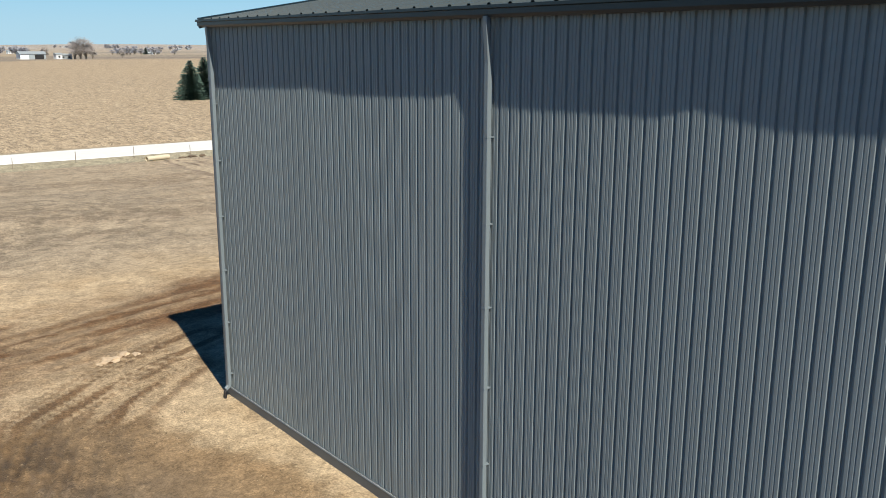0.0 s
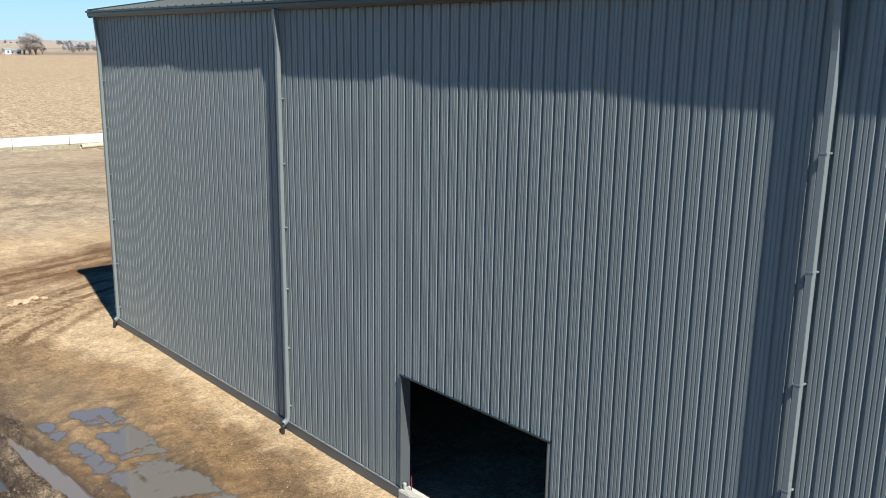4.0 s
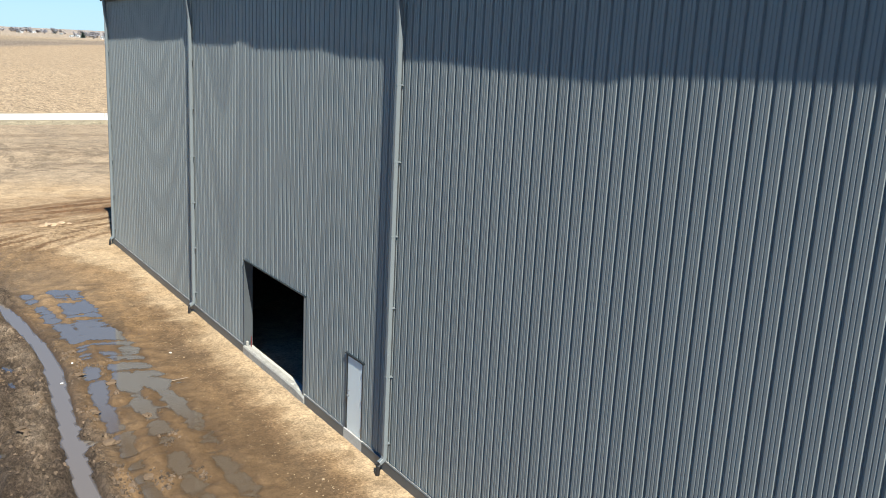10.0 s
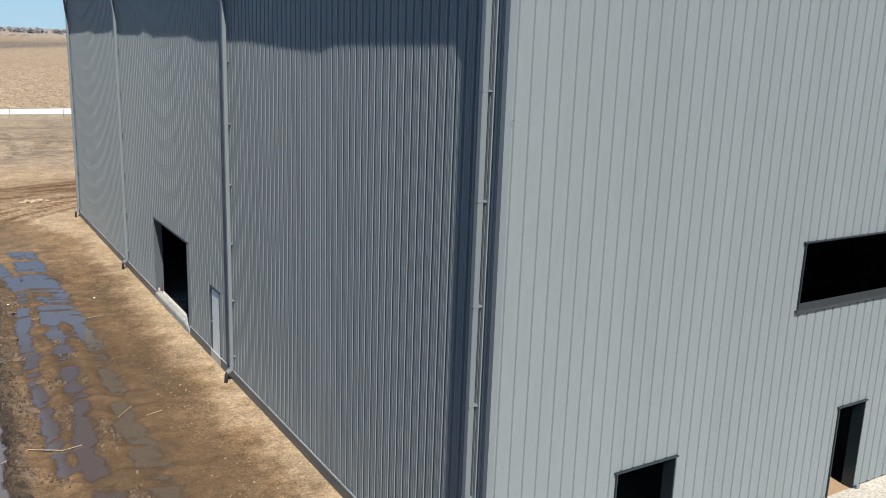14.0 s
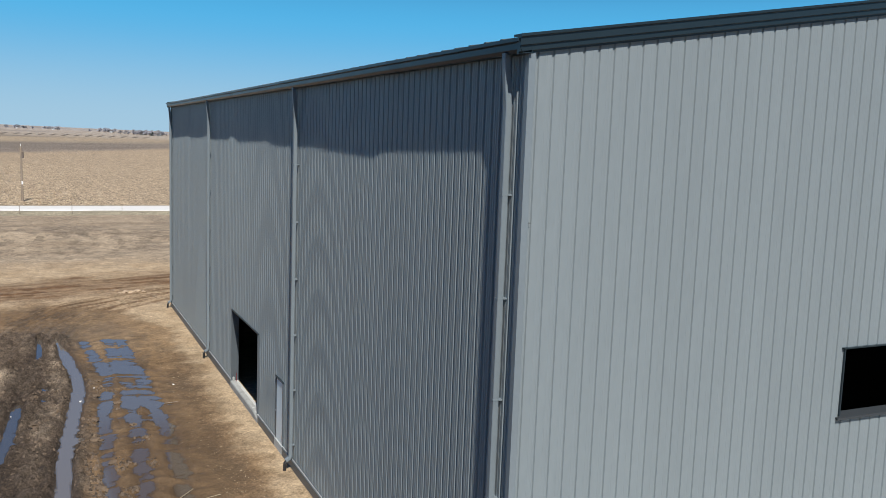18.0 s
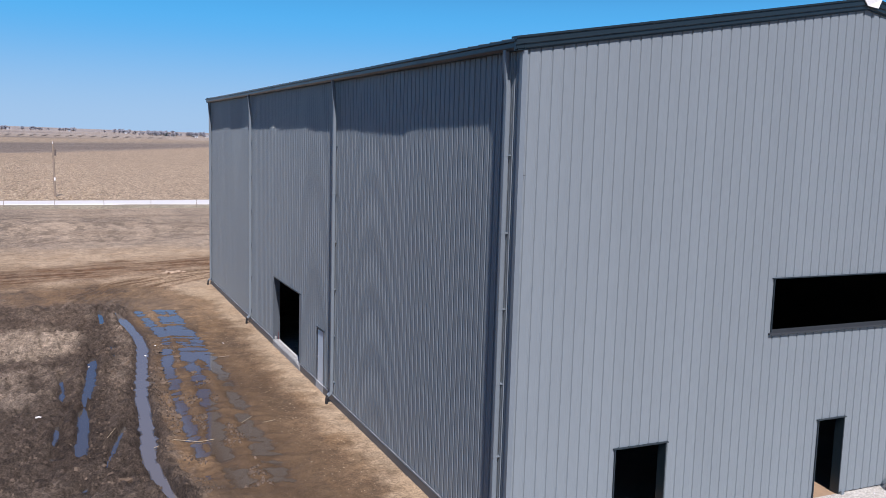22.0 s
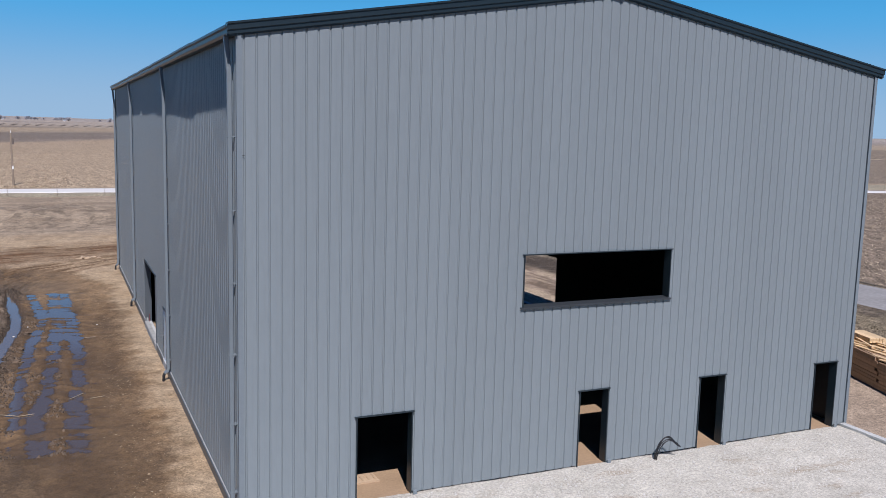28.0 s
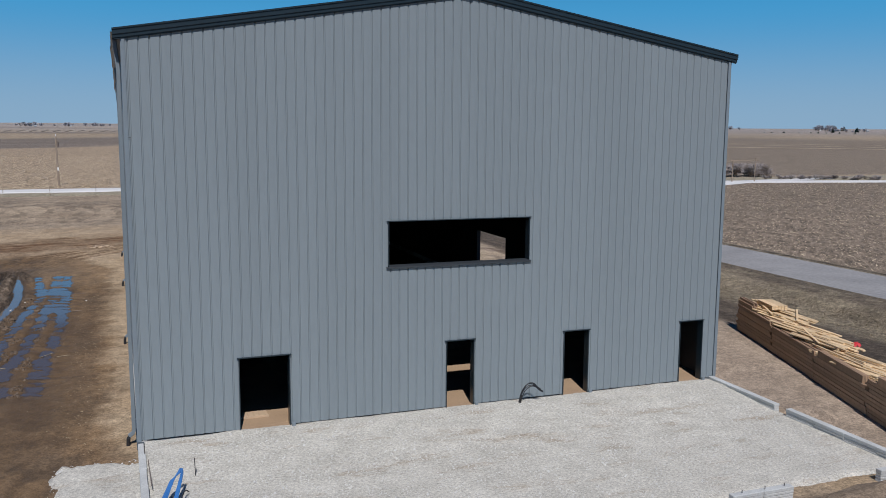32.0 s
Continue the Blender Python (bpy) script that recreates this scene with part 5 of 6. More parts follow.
segments = 4
for k in range(segments):
    a0, a1 = length * k / segments, length * (k + 1) / segments
    base = stack_matrix((a0 + a1) / 2, 0.9, GROUND)
    st = thing("lumber_stack", ("stack of weathered truss boards with fresh pale boards heaped on top", "long stack of brown boards with splayed fresh boards over it")[k % 2], "lumber", "lumber stacks in a row", at=base.translation)
    layers = (9, 8, 7, 9)[k]
    top = 0.06 + 0.145 * layers
    mid = (a0 + a1) / 2
    for layer in range(layers):
        z = GROUND + 0.135 + layer * 0.145
        for row in range(8):
            wide = 0.05 if row < 2 else 0.25
            across = 0.02 + 0.065 * row if row < 2 else 0.30 + (row - 2) * 0.275
            L = round((a1 - a0) * rnd.choice((0.96, 1.0, 1.04)), 1)
            plank(st, L, wide, 0.135, stack_matrix(mid + rnd.uniform(-0.12, 0.12), across + rnd.uniform(-0.012, 0.012), z, rnd.uniform(-0.25, 0.25)), OLDPLANK)
    # fresh boards laid in rough rows over the top
    tiers = (2, 3, 3, 2)[k]
    for tier in range(tiers):
        for row in range(12):
            for run in range(2):
                if rnd.random() < 0.12 + 0.1 * tier:
                    continue
                L = rnd.choice((1.7, 2.2, 2.7))
                plank(st, L, 0.135, 0.045, stack_matrix(a0 + (a1 - a0) * (run + 0.5) / 2 + rnd.uniform(-0.45, 0.45), 0.42 + row * 0.118 + rnd.uniform(-0.03, 0.03), GROUND + top + 0.04 + tier * 0.052, 16.0 + rnd.gauss(0, 3.0), rnd.uniform(-1.5, 1.5)), PLANK)
    for i in range(4):
        plank(st, rnd.choice((1.8, 2.6, 3.4)), 0.09, 0.045, stack_matrix(rnd.uniform(a0 + 0.8, a1 - 0.8), rnd.uniform(0.4, 1.6), GROUND + top + 0.07 + tiers * 0.052 + 0.01 * i, rnd.choice((-20, 12, 16, -9)) + rnd.uniform(-4, 4), rnd.uniform(-2, 2)), PLANK)
    if k == 0:
        for i in range(20):
            plank(st, 1.6, 0.14, 0.045, stack_matrix(1.7, 0.75 + 0.15 * (i % 5), GROUND + top + 0.20 + 0.055 * (i // 5), 4.0), PLANK)
        for i in range(4):
            plank(st, 1.8, 0.05, 0.19, stack_matrix(0.9, 0.06 + 0.07 * i, GROUND + top + 0.12 + 0.12 * (i % 2), 1.0), OLDPLANK)
    if k >= 2:
        for i in range(4):
            plank(st, 3.6, 0.05, 0.28, stack_matrix(mid + 0.3 * (k == 3), 0.03 + 0.06 * i, GROUND + top + 0.14, 0.5), OLDPLANK)
    for i in range(3):
        al = a0 + (a1 - a0) * (i + 0.5) / 3
        ob = part("bearer", Shape().box(-0.05, 0.05, -0.92, 0.92, -0.06, 0.06), OLDPLANK, st)
        ob.matrix_basis = Matrix.Translation(-st.location) @ stack_matrix(al, 0.95, GROUND)
c = thing("red_tarp", "small crumpled red plastic sheet on the lumber", "tarp", at=stack_matrix(8.3, 1.95, GROUND + 1.27).translation)
s = Shape()
rows = 7
for j in range(rows):
    for i in range(rows):
        u, v = i / (rows - 1) - 0.5, j / (rows - 1) - 0.5
        s.v.append((u * 0.36, v * 0.3, 0.14 * (1 - 2.2 * (u * u + v * v)) + 0.07 * math.sin(9 * u + 5 * v)))
s.f = [(j * rows + i, j * rows + i + 1, (j + 1) * rows + i + 1, (j + 1) * rows + i) for j in range(rows - 1) for i in range(rows - 1)]
part("sheet", s, REDCLOTH, c, smooth=True, fix=False)
for x, y, L, tn in ((39.2, -9.2, 1.2, 60), (38.8, -9.6, 0.6, 20), (37.6, -15.0, 0.7, 100)):
    c = thing("offcut", "short pale board offcut lying on the bare soil", "board", "board offcuts", at=(x, y, GROUND + 0.03))
    part("plank", Shape().softbox(-L / 2, L / 2, -0.05, 0.05, -0.03, 0.02, 0.004), PLANK, c, m=pose(0, 0, 0, 0, 0, tn))

CRUMB = material("soil_crumb", (0.108, 0.080, 0.056), 0.95, 0.0, 0.5, 0.35, 9.0, 0.2, tint=(0.09, 0.066, 0.046))
cnt = CRUMB.node_tree
cg = cnt.nodes.new("ShaderNodeNewGeometry")
cr = cnt.nodes.new("ShaderNodeMapRange")
cr.inputs["To Min"].default_value, cr.inputs["To Max"].default_value = 0.55, 1.7
cs = cnt.nodes.new("ShaderNodeVectorMath")
cs.operation = "SCALE"
cb = cnt.nodes["Principled BSDF"].inputs["Base Color"]
cnt.links.new(cb.links[0].from_socket, cs.inputs[0])
cnt.links.new(cg.outputs["Random Per Island"], cr.inputs["Value"])
cnt.links.new(cr.outputs["Result"], cs.inputs["Scale"])
cnt.links.new(cs.outputs["Vector"], cb)


SANDCRUMB = material("sand_crumb", (0.34, 0.26, 0.165), 0.95, 0.0, 2.0, 0.25, 12.0, 0.3)


# ---- things on the mud ----
def lump(size, seed, squash=0.6):
    """A faceted clod."""
    r_ = random.Random(seed)
    bm = bmesh.new()
    bmesh.ops.create_icosphere(bm, subdivisions=2, radius=size)
    for v in bm.verts:
        f = 0.7 + 0.6 * noise.noise(v.co * (1.6 / size) + Vector((seed, 0, 0))) + r_.uniform(-0.1, 0.1)
        v.co = Vector((v.co.x * f * 1.3, v.co.y * f, v.co.z * f * squash))
    me_ = bpy.data.meshes.new("clod")
    bm.to_mesh(me_)
    bm.free()
    return me_


for i, (x, y, z, r) in enumerate(((9.9, 32.9, 0.0, 0.42), (10.5, 33.2, 0.0, 0.3), (10.9, 33.0, 0.0, 0.22), (9.4, 32.7, 0.0, 0.16))):
    m_ = lump(r, i + 5, 0.4)
    m_.materials.append(CLAY)
    tagged(part("clay_clod", m_, None, m=pose(x, y, GROUND + 0.02, 0, 0, 40 * i)), "dry pale clod of clay on the brown wheel tracks", "clod", "clods by the tracks")
clods = [lump(1.0, 20 + i, 0.6) for i in range(5)]
for m_ in clods:
    m_.materials.append(CLOD)
rnd = random.Random(8)
s = Shape()
spots = []
for i in range(9000):
    if i < 5200 and i % 3:
        rnd.random()
        continue
    if i < 5200:
        x, y = rnd.uniform(-4.0, 6.0), rnd.uniform(-13, 21)
    elif i < 7800:
        line = RUTS[rnd.choice((0, 0, 0, 1, 3))][0]
        q = rnd.randrange(len(line) - 1)
        f = rnd.random()
        x, y = (line[q][a_] + (line[q + 1][a_] - line[q][a_]) * f for a_ in (0, 1))
        x += rnd.choice((-1, 1)) * rnd.uniform(0.4, 0.95)
    elif i < 8500:
        x, y = rnd.uniform(6, 11), rnd.uniform(-14, 20)
    elif i < 8650:
        x, y = rnd.uniform(9, 12), rnd.uniform(-16, 26)
    else:
        x, y = rnd.uniform(0, 12), rnd.uniform(22, 38)
    spots.append((x, y))
spot_z = height(np.array([p[0] for p in spots]), np.array([p[1] for p in spots]))
for (x, y), zz in zip(spots, spot_z.tolist()):
    if zz < WET + 0.015:
        continue
    r = rnd.uniform(0.010, 0.03) * (1.9 if rnd.random() < 0.10 and x < 7 else 1.0)
    a0 = rnd.uniform(0, 1.2)
    q = [(x + r * rnd.uniform(0.6, 1.4) * math.cos(a + a0), y + r * rnd.uniform(0.6, 1.4) * math.sin(a + a0), zz - 0.012) for a in (0, 1.26, 2.5, 3.77, 5.0)]
    s.add(q + [(x + rnd.uniform(-0.5, 0.5) * r, y + rnd.uniform(-0.5, 0.5) * r, zz + r * rnd.uniform(0.5, 0.95))], [(k, (k + 1) % 5, 5) for k in range(5)])
tagged(part("soil_crumbs", s, CRUMB, fix=False), "small crumbs of brown soil scattered over the mud", "soil", kind="stuff")
s = Shape()
spots = []
for i in range(7000):
    k = rnd.random()
    if k < 0.42:
        x, y = rnd.uniform(5.7, 8.0), rnd.uniform(-9, 13)
    elif k < 0.62:
        x, y = rnd.uniform(4.2, 5.6), rnd.uniform(-12, 20)
    else:
        x, y = rnd.uniform(-3.0, 4.4), rnd.uniform(-12, 20)
    spots.append((x, y))
sx, sy = np.array(spots).T
spot_z, spot_n = height(sx, sy), field_noise(sx, sy * 0.7, 0.9, 3, 91)
for (x, y), zz, nn in zip(spots, spot_z.tolist(), spot_n.tolist()):
    if zz < WET + 0.005 or nn < 0.54 or abs(x - 0.9) + 0.7 * abs(y - 11.6) < 2.2:
        continue
    r = rnd.uniform(0.022, 0.06) * (1.6 if rnd.random() < 0.08 else 1.0)
    a0 = rnd.uniform(0, 1.2)
    low = [(x + r * rnd.uniform(0.7, 1.5) * math.cos(a + a0), y + r * rnd.uniform(0.7, 1.5) * math.sin(a + a0), zz - 0.02) for a in (0, 1.26, 2.5, 3.77, 5.0)]
    high = [(x + 0.62 * (px - x) + rnd.uniform(-0.2, 0.2) * r, y + 0.62 * (py - y) + rnd.uniform(-0.2, 0.2) * r, zz + r * rnd.uniform(0.45, 1.0)) for px, py, _ in low]
    s.add(low + high, [(k, (k + 1) % 5, 5 + (k + 1) % 5, 5 + k) for k in range(5)] + [(5, 6, 7), (5, 7, 8), (5, 8, 9)])
tagged(part("mud_clods", s, CRUMB, fix=False), "clusters of broken brown mud clods beside the wheel ruts", "clods", kind="stuff")
for i, (x, y, r) in enumerate(((6.5, 8.6, 0.20), (7.3, 7.6, 0.24), (6.3, 5.4, 0.2), (6.2, 3.2, 0.26), (6.6, 0.8, 0.2), (7.6, 4.6, 0.18), (6.1, -1.5, 0.24), (5.9, -3.3, 0.2), (4.2, 4.3, 0.2), (4.2, 9.0, 0.18), (3.9, -7.5, 0.25), (6.7, 10.8, 0.17), (7.7, 9.6, 0.14))):
    z = float(height(x, y))
    tagged(part("mud_clod", clods[i % 5], None, m=pose(x, y, z + 0.01, 0, 0, 57 * i) @ Matrix.Diagonal((r, r, r * 0.7, 1))), "lump of wet dark mud between the puddles", "clod", "mud clods in the ruts")
for i, pts in enumerate((((5.0, -4.6), (5.7, -4.2), (6.5, -4.5), (7.0, -4.4)), ((8.2, -3.0), (8.7, -2.4)), ((8.9, -3.4), (9.4, -3.2)), ((3.9, -2.9), (3.6, -3.6)))):
    c = thing("straw_stick", "thin pale dry stalk lying on the mud", "stick", "stalks on the mud", at=(*pts[0], float(height(*pts[0])) + 0.02))
    p3 = [(x - pts[0][0], y - pts[0][1], max(float(height(x, y)), WET) + 0.03 - c.location.z) for x, y in pts]
    part("stalk", Shape().tube(p3, 0.011, 5), STRAW, c)
for i, (x, y, r) in enumerate(((1.45, -0.3, 0.11), (5.9, 8.2, 0.06), (6.5, 9.6, 0.05), (9.7, 9.3, 0.06), (3.4, 6.9, 0.04))):
    z = max(float(height(x, y)), WET)
    m_ = lump(r, 60 + i, 0.35)
    m_.materials.append(MEMBRANE)
    tagged(part("litter_scrap", m_, None, m=pose(x, y, z + 0.02, 0, 0, 33 * i)), "small scrap of white litter on the mud", "litter", "scraps on the mud")
c = thing("board_scrap", "thin brown board scrap lying on wet mud", "board", at=(9.3, 6.9, float(height(9.3, 6.9)) + 0.02))
part("plank", Shape().softbox(-0.3, 0.3, -0.02, 0.02, 0, 0.02, 0.004), POLEWOOD, c, m=pose(0, 0, 0, 0, 0, 8))

s = Shape()
for i in range(420):
    x, y = (rnd.uniform(8.8, 11.9), rnd.uniform(-16, 27)) if i < 300 else (rnd.uniform(1, 12), rnd.uniform(-15, 30))
    zz = float(height(x, y))
    if zz < WET + 0.015:
        continue
    r, a = rnd.uniform(0.01, 0.024), rnd.uniform(0, 3.14)
    u, w = Vector((math.cos(a), math.sin(a), 0)) * r * rnd.uniform(1, 2.2), Vector((-math.sin(a), math.cos(a), 0)) * r * 0.6
    p = Vector((x, y, zz + 0.004))
    s.add([p + u, p + w, p - u, p - w, p + Vector((0, 0, r * 0.5))], [(0, 1, 4), (1, 2, 4), (2, 3, 4), (3, 0, 4)])
tagged(part("straw_bits", s, STRAW, fix=False), "bits of pale straw and chips strewn over the soil", "straw", kind="stuff")

s = Shape()
spots = [(12.0 - 2.6 * rnd.random() ** 1.5, rnd.uniform(-16, 27)) for _ in range(2600)] + [(rnd.uniform(4, 12), rnd.uniform(24, 33)) for _ in range(700)]
spot_z = height(np.array([p[0] for p in spots]), np.array([p[1] for p in spots]))
for (x, y), zz in zip(spots, spot_z.tolist()):
    if x > 11.9 and y < 27:
        continue
    r = rnd.uniform(0.008, 0.026) * (1.8 if rnd.random() < 0.06 else 1.0)
    q = [(x + r * rnd.uniform(0.6, 1.4) * math.cos(a), y + r * rnd.uniform(0.6, 1.4) * math.sin(a), zz - 0.006) for a in (0.3, 1.9, 3.4, 5.0)]
    s.add(q + [(x + rnd.uniform(-0.4, 0.4) * r, y, zz + r * rnd.uniform(0.4, 0.8))], [(0, 1, 4), (1, 2, 4), (2, 3, 4), (3, 0, 4)])
tagged(part("sand_crumbs", s, SANDCRUMB, fix=False), "small dry crumbs of pale sandy soil along the wall", "soil", kind="stuff")

# ---- along the road ----
for i in range(26):
    x = -66 + i * 6.2
    c = thing("fence_post", "thin weathered wooden stake beside the road", "post", "stakes along the road", at=(x, 94.6 + 0.3 * math.sin(i * 2.1), -0.6))
    hgt = 1.25 + 0.15 * math.sin(i * 1.7)
    part("stake", Shape().tube([(0, 0, 0), (0.02 * math.sin(i), 0, hgt)], [0.035, 0.03], 6), POLEWOOD, c)
c = thing("culvert_pipe", "cream plastic culvert pipe lying beside the ditch", "pipe", at=(34.2, 90.6, GROUND + 0.1))
n = 14
s = Shape()
for ring, (xa, ra) in enumerate(((-1.9, 0.26), (1.9, 0.26), (1.9, 0.22), (-1.9, 0.22))):
    s.v += [(xa, ra * math.cos(2 * math.pi * k / n), 0.2 + ra * math.sin(2 * math.pi * k / n)) for k in range(n)]
for ring in range(4):
    a, b = ring * n, ((ring + 1) % 4) * n
    s.f += [(a + k, a + (k + 1) % n, b + (k + 1) % n, b + k) for k in range(n)]
part("pipe", s, CREAM, c, m=pose(0, 0, 0, 0, 0, 14) @ Matrix.Diagonal((0.72, 1, 1, 1)))
for i, (x, y, r) in enumerate(((37.2, 91.3, 0.5), (38.6, 91.8, 0.6), (39.8, 92.0, 0.45), (35.6, 88.6, 0.35))):
    m_ = lump(r, 80 + i, 0.4)
    m_.materials.append(CLOD)
    tagged(part("soil_heap", m_, None, m=pose(x, y, GROUND)), "small heap of dug brown soil by the ditch", "soil heap", "heaps by the ditch")


def utility_pole(x, y, z, h, lean, arm=True, label="wooden utility pole beside the gravel road"):
    c_ = thing("utility_pole", label, "pole", "utility poles", at=(x, y, z))
    part("pole", Shape().tube([(0, 0, -0.3), (lean * h * 0.5, 0, h * 0.5), (lean * h, 0, h)], [0.17, 0.15, 0.12], 8), POLEWOOD, c_)
    if arm:
        part("transformer_can", Shape().tube([(lean * h + 0.26, 0, h - 1.75), (lean * h + 0.26, 0, h - 0.85)], 0.15, 10), BARK, c_)
        part("insulator", Shape().tube([(lean * h, 0, h), (lean * h, 0, h + 0.35)], 0.05, 6), MEMBRANE, c_)
        part("marker_plate", Shape().box(-0.11, 0.11, -0.19, -0.17, 2.5, 3.0), MEMBRANE, c_)
        part("bracket", Shape().box(lean * h - 0.12, lean * h + 0.3, -0.06, 0.06, h - 0.82, h - 0.70), POLEWOOD, c_)


utility_pole(2.3, 113.7, GROUND, 8.1, -0.018)
utility_pole(115.6, 88.6, GROUND, 7.0, 0.0, False, "pale wooden utility pole by the farm drive")
c = thing("pole_gate", "two wooden poles joined by a high cross bar over a drive", "gate", at=(122, 92.5, GROUND))
part("post", Shape().tube([(-1.1, 0, 0), (-1.1, 0, 4.2)], 0.10, 7), POLEWOOD, c)
part("post", Shape().tube([(3.6, -0.6, 0), (3.7, -0.6, 4.6)], 0.10, 7), POLEWOOD, c)
part("cross_bar", Shape().tube([(-1.7, 0.05, 4.1), (4.5, -0.65, 4.2)], 0.075, 7), POLEWOOD, c)
s = Shape()
s.add([(112, 84, -0.3), (124, 90, -0.3), (150, 97, -0.3), (150, 101, -0.3), (121, 95, -0.3), (108, 90, -0.3)], [(0, 1, 4, 5), (1, 2, 3, 4)])
tagged(part("farm_drive", s, ROADTOP), "pale gravel farm drive leaving the road", "road", kind="structure")


# dry grass on the lane bank, broken stalks in the two fields
rnd = random.Random(31)
s = Shape()
for i in range(5200):
    if i < 4200:
        x, y = rnd.uniform(45.4, 52.4), rnd.uniform(-34, 30)
    else:
        x, y = rnd.uniform(-40, 70), rnd.uniform(90.2, 95.2)
    z0 = (GROUND - 0.02) if x < 47 or y > 80 else GROUND + 0.1
    hgt = rnd.uniform(0.03, 0.09)
    for _ in range(2):
        a = rnd.uniform(0, 6.28)
        u = Vector((math.cos(a), math.sin(a), 0))
        p = Vector((x, y, z0)) + u * 0.05
        s.add([p - u.cross(Vector((0, 0, 1))) * 0.04, p + u.cross(Vector((0, 0, 1))) * 0.04, p + u * rnd.uniform(0.04, 0.12) + Vector((0, 0, hgt))], [(0, 1, 2)])
tagged(part("grass_tufts", s, VERGE, fix=False), "short dry brown grass tufts along the lane bank and road", "grass", kind="stuff")
s = Shape()
for i in range(46000):
    if i < 18000:
        x, y = 62 + 80 * rnd.random() ** 1.3, rnd.uniform(-10, 88)
    else:
        x, y = rnd.uniform(-45, 95), 107 + 150 * rnd.random() ** 1.6
    a = rnd.uniform(0, 6.28)
    u = Vector((math.cos(a), math.sin(a), 0)) * rnd.uniform(0.10, 0.26)
    w = Vector((-u.y, u.x, 0)) * 0.4
    p = Vector((x, y, GROUND + 0.01))
    s.add([p - u, p + w * 0.5, p + u + Vector((0, 0, rnd.uniform(0.02, 0.16))), p - w * 0.5 + Vector((0, 0, 0.05))], [(0, 1, 2, 3)])
tagged(part("corn_stubble", s, HUSK, fix=False), "broken pale corn stalks strewn over the harvested fields", "stubble", kind="stuff")


# dark tilled strips across the pale field on the far rise
s = Shape()
for i in range(26):
    a0 = radians(-10.4 + 0.66 * i)
    for j in range(6):
        q = []
        for f, w in ((j / 6, -1), (j / 6, 1), ((j + 1) / 6, 1), ((j + 1) / 6, -1)):
            r = 1330 + 240 * f
            a = a0 + radians(0.34) * f
            x, y = r * math.sin(a) + w * 1.5 * math.cos(a), -30 + r * math.cos(a)
            q.append((x, y, float(height(x, y)) + 0.9))
        s.add(q, [(0, 1, 2, 3)])
tagged(part("tilled_strips", s, TILLED, fix=False), "short dark strips of tilled soil across a pale far field", "field", kind="stuff")


# pale grassed tracks between the fields to the east
for dist, turn, wide in ((505, 0.0, 2.6), (560, 4.0, 1.6), (640, -2.0, 1.4)):
    s = Shape()
    for i in range(25):
        a = radians(34 + i)
        for k in (-wide, wide):
            r = dist + k - turn * (i - 12) * 0.9
            x, y = 10 + r * math.sin(a), -43 + r * math.cos(a)
            s.v.append((x, y, GROUND + 0.35))
        if i:
            s.f.append((2 * i - 2, 2 * i - 1, 2 * i + 1, 2 * i))
    tagged(part("field_track", s, HUSK, fix=False), "pale dry grass track between two harvested fields", "track", kind="structure")


# ---- trees ----
NEARTREES, FARTREES = [], []
for seed in range(3):
    rng = random.Random(40 + seed)
    # crown: limbs rising from the trunk, then a fine haze of twigs inside an uneven egg
    limb_s, haze_s = Shape().tube([(0, 0, -0.2), (0.05, 0, 1.6)], [0.3, 0.22], 6), Shape()
    lobes = [(Vector((rng.uniform(-1.3, 1.3), rng.uniform(-1.3, 1.3), rng.uniform(2.6, 7.8))), rng.uniform(1.7, 2.6)) for _ in range(11)]
    for centre, reach in lobes:
        limb_s.tube([(0.03, 0, 0.6), centre * 0.55 + Vector((0, 0, 0.6)), centre, centre + Vector((centre.x * 0.5, centre.y * 0.5, reach))], [0.10, 0.07, 0.045, 0.015], 4)
        for _ in range(210):
            d = Vector((rng.gauss(0, 1), rng.gauss(0, 1), rng.gauss(0.35, 0.8))).normalized()
            q = centre + d * reach * rng.uniform(0.1, 0.6)
            e = centre + d * reach * rng.uniform(0.7, 1.12) + Vector((0, 0, rng.uniform(0, 0.5)))
            side = d.orthogonal().normalized() * 0.024
            haze_s.add([q - side, q + side, e], [(0, 1, 2)])
    FARTREES.append((limb_s.mesh("trunk", POLEWOOD, fix=False), haze_s.mesh("crown", HAZETWIG, fix=False), max(v[2] for v in haze_s.v)))
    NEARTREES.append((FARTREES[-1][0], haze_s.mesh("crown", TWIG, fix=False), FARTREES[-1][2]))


def bare_tree(x, y, h, k, label="bare leafless broadleaf tree with a rounded twiggy crown", group="bare farm trees", wide=1.0):
    c_ = thing("bare_tree", label, "tree", group, at=(x, y, float(height(x, y)) - 0.05))
    # trees past 900 m take the crown with air haze in its colour
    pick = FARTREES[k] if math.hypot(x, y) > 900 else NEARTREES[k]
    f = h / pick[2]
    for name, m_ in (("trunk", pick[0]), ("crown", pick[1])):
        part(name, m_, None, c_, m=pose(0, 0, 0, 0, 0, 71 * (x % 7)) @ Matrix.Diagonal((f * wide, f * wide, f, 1)))


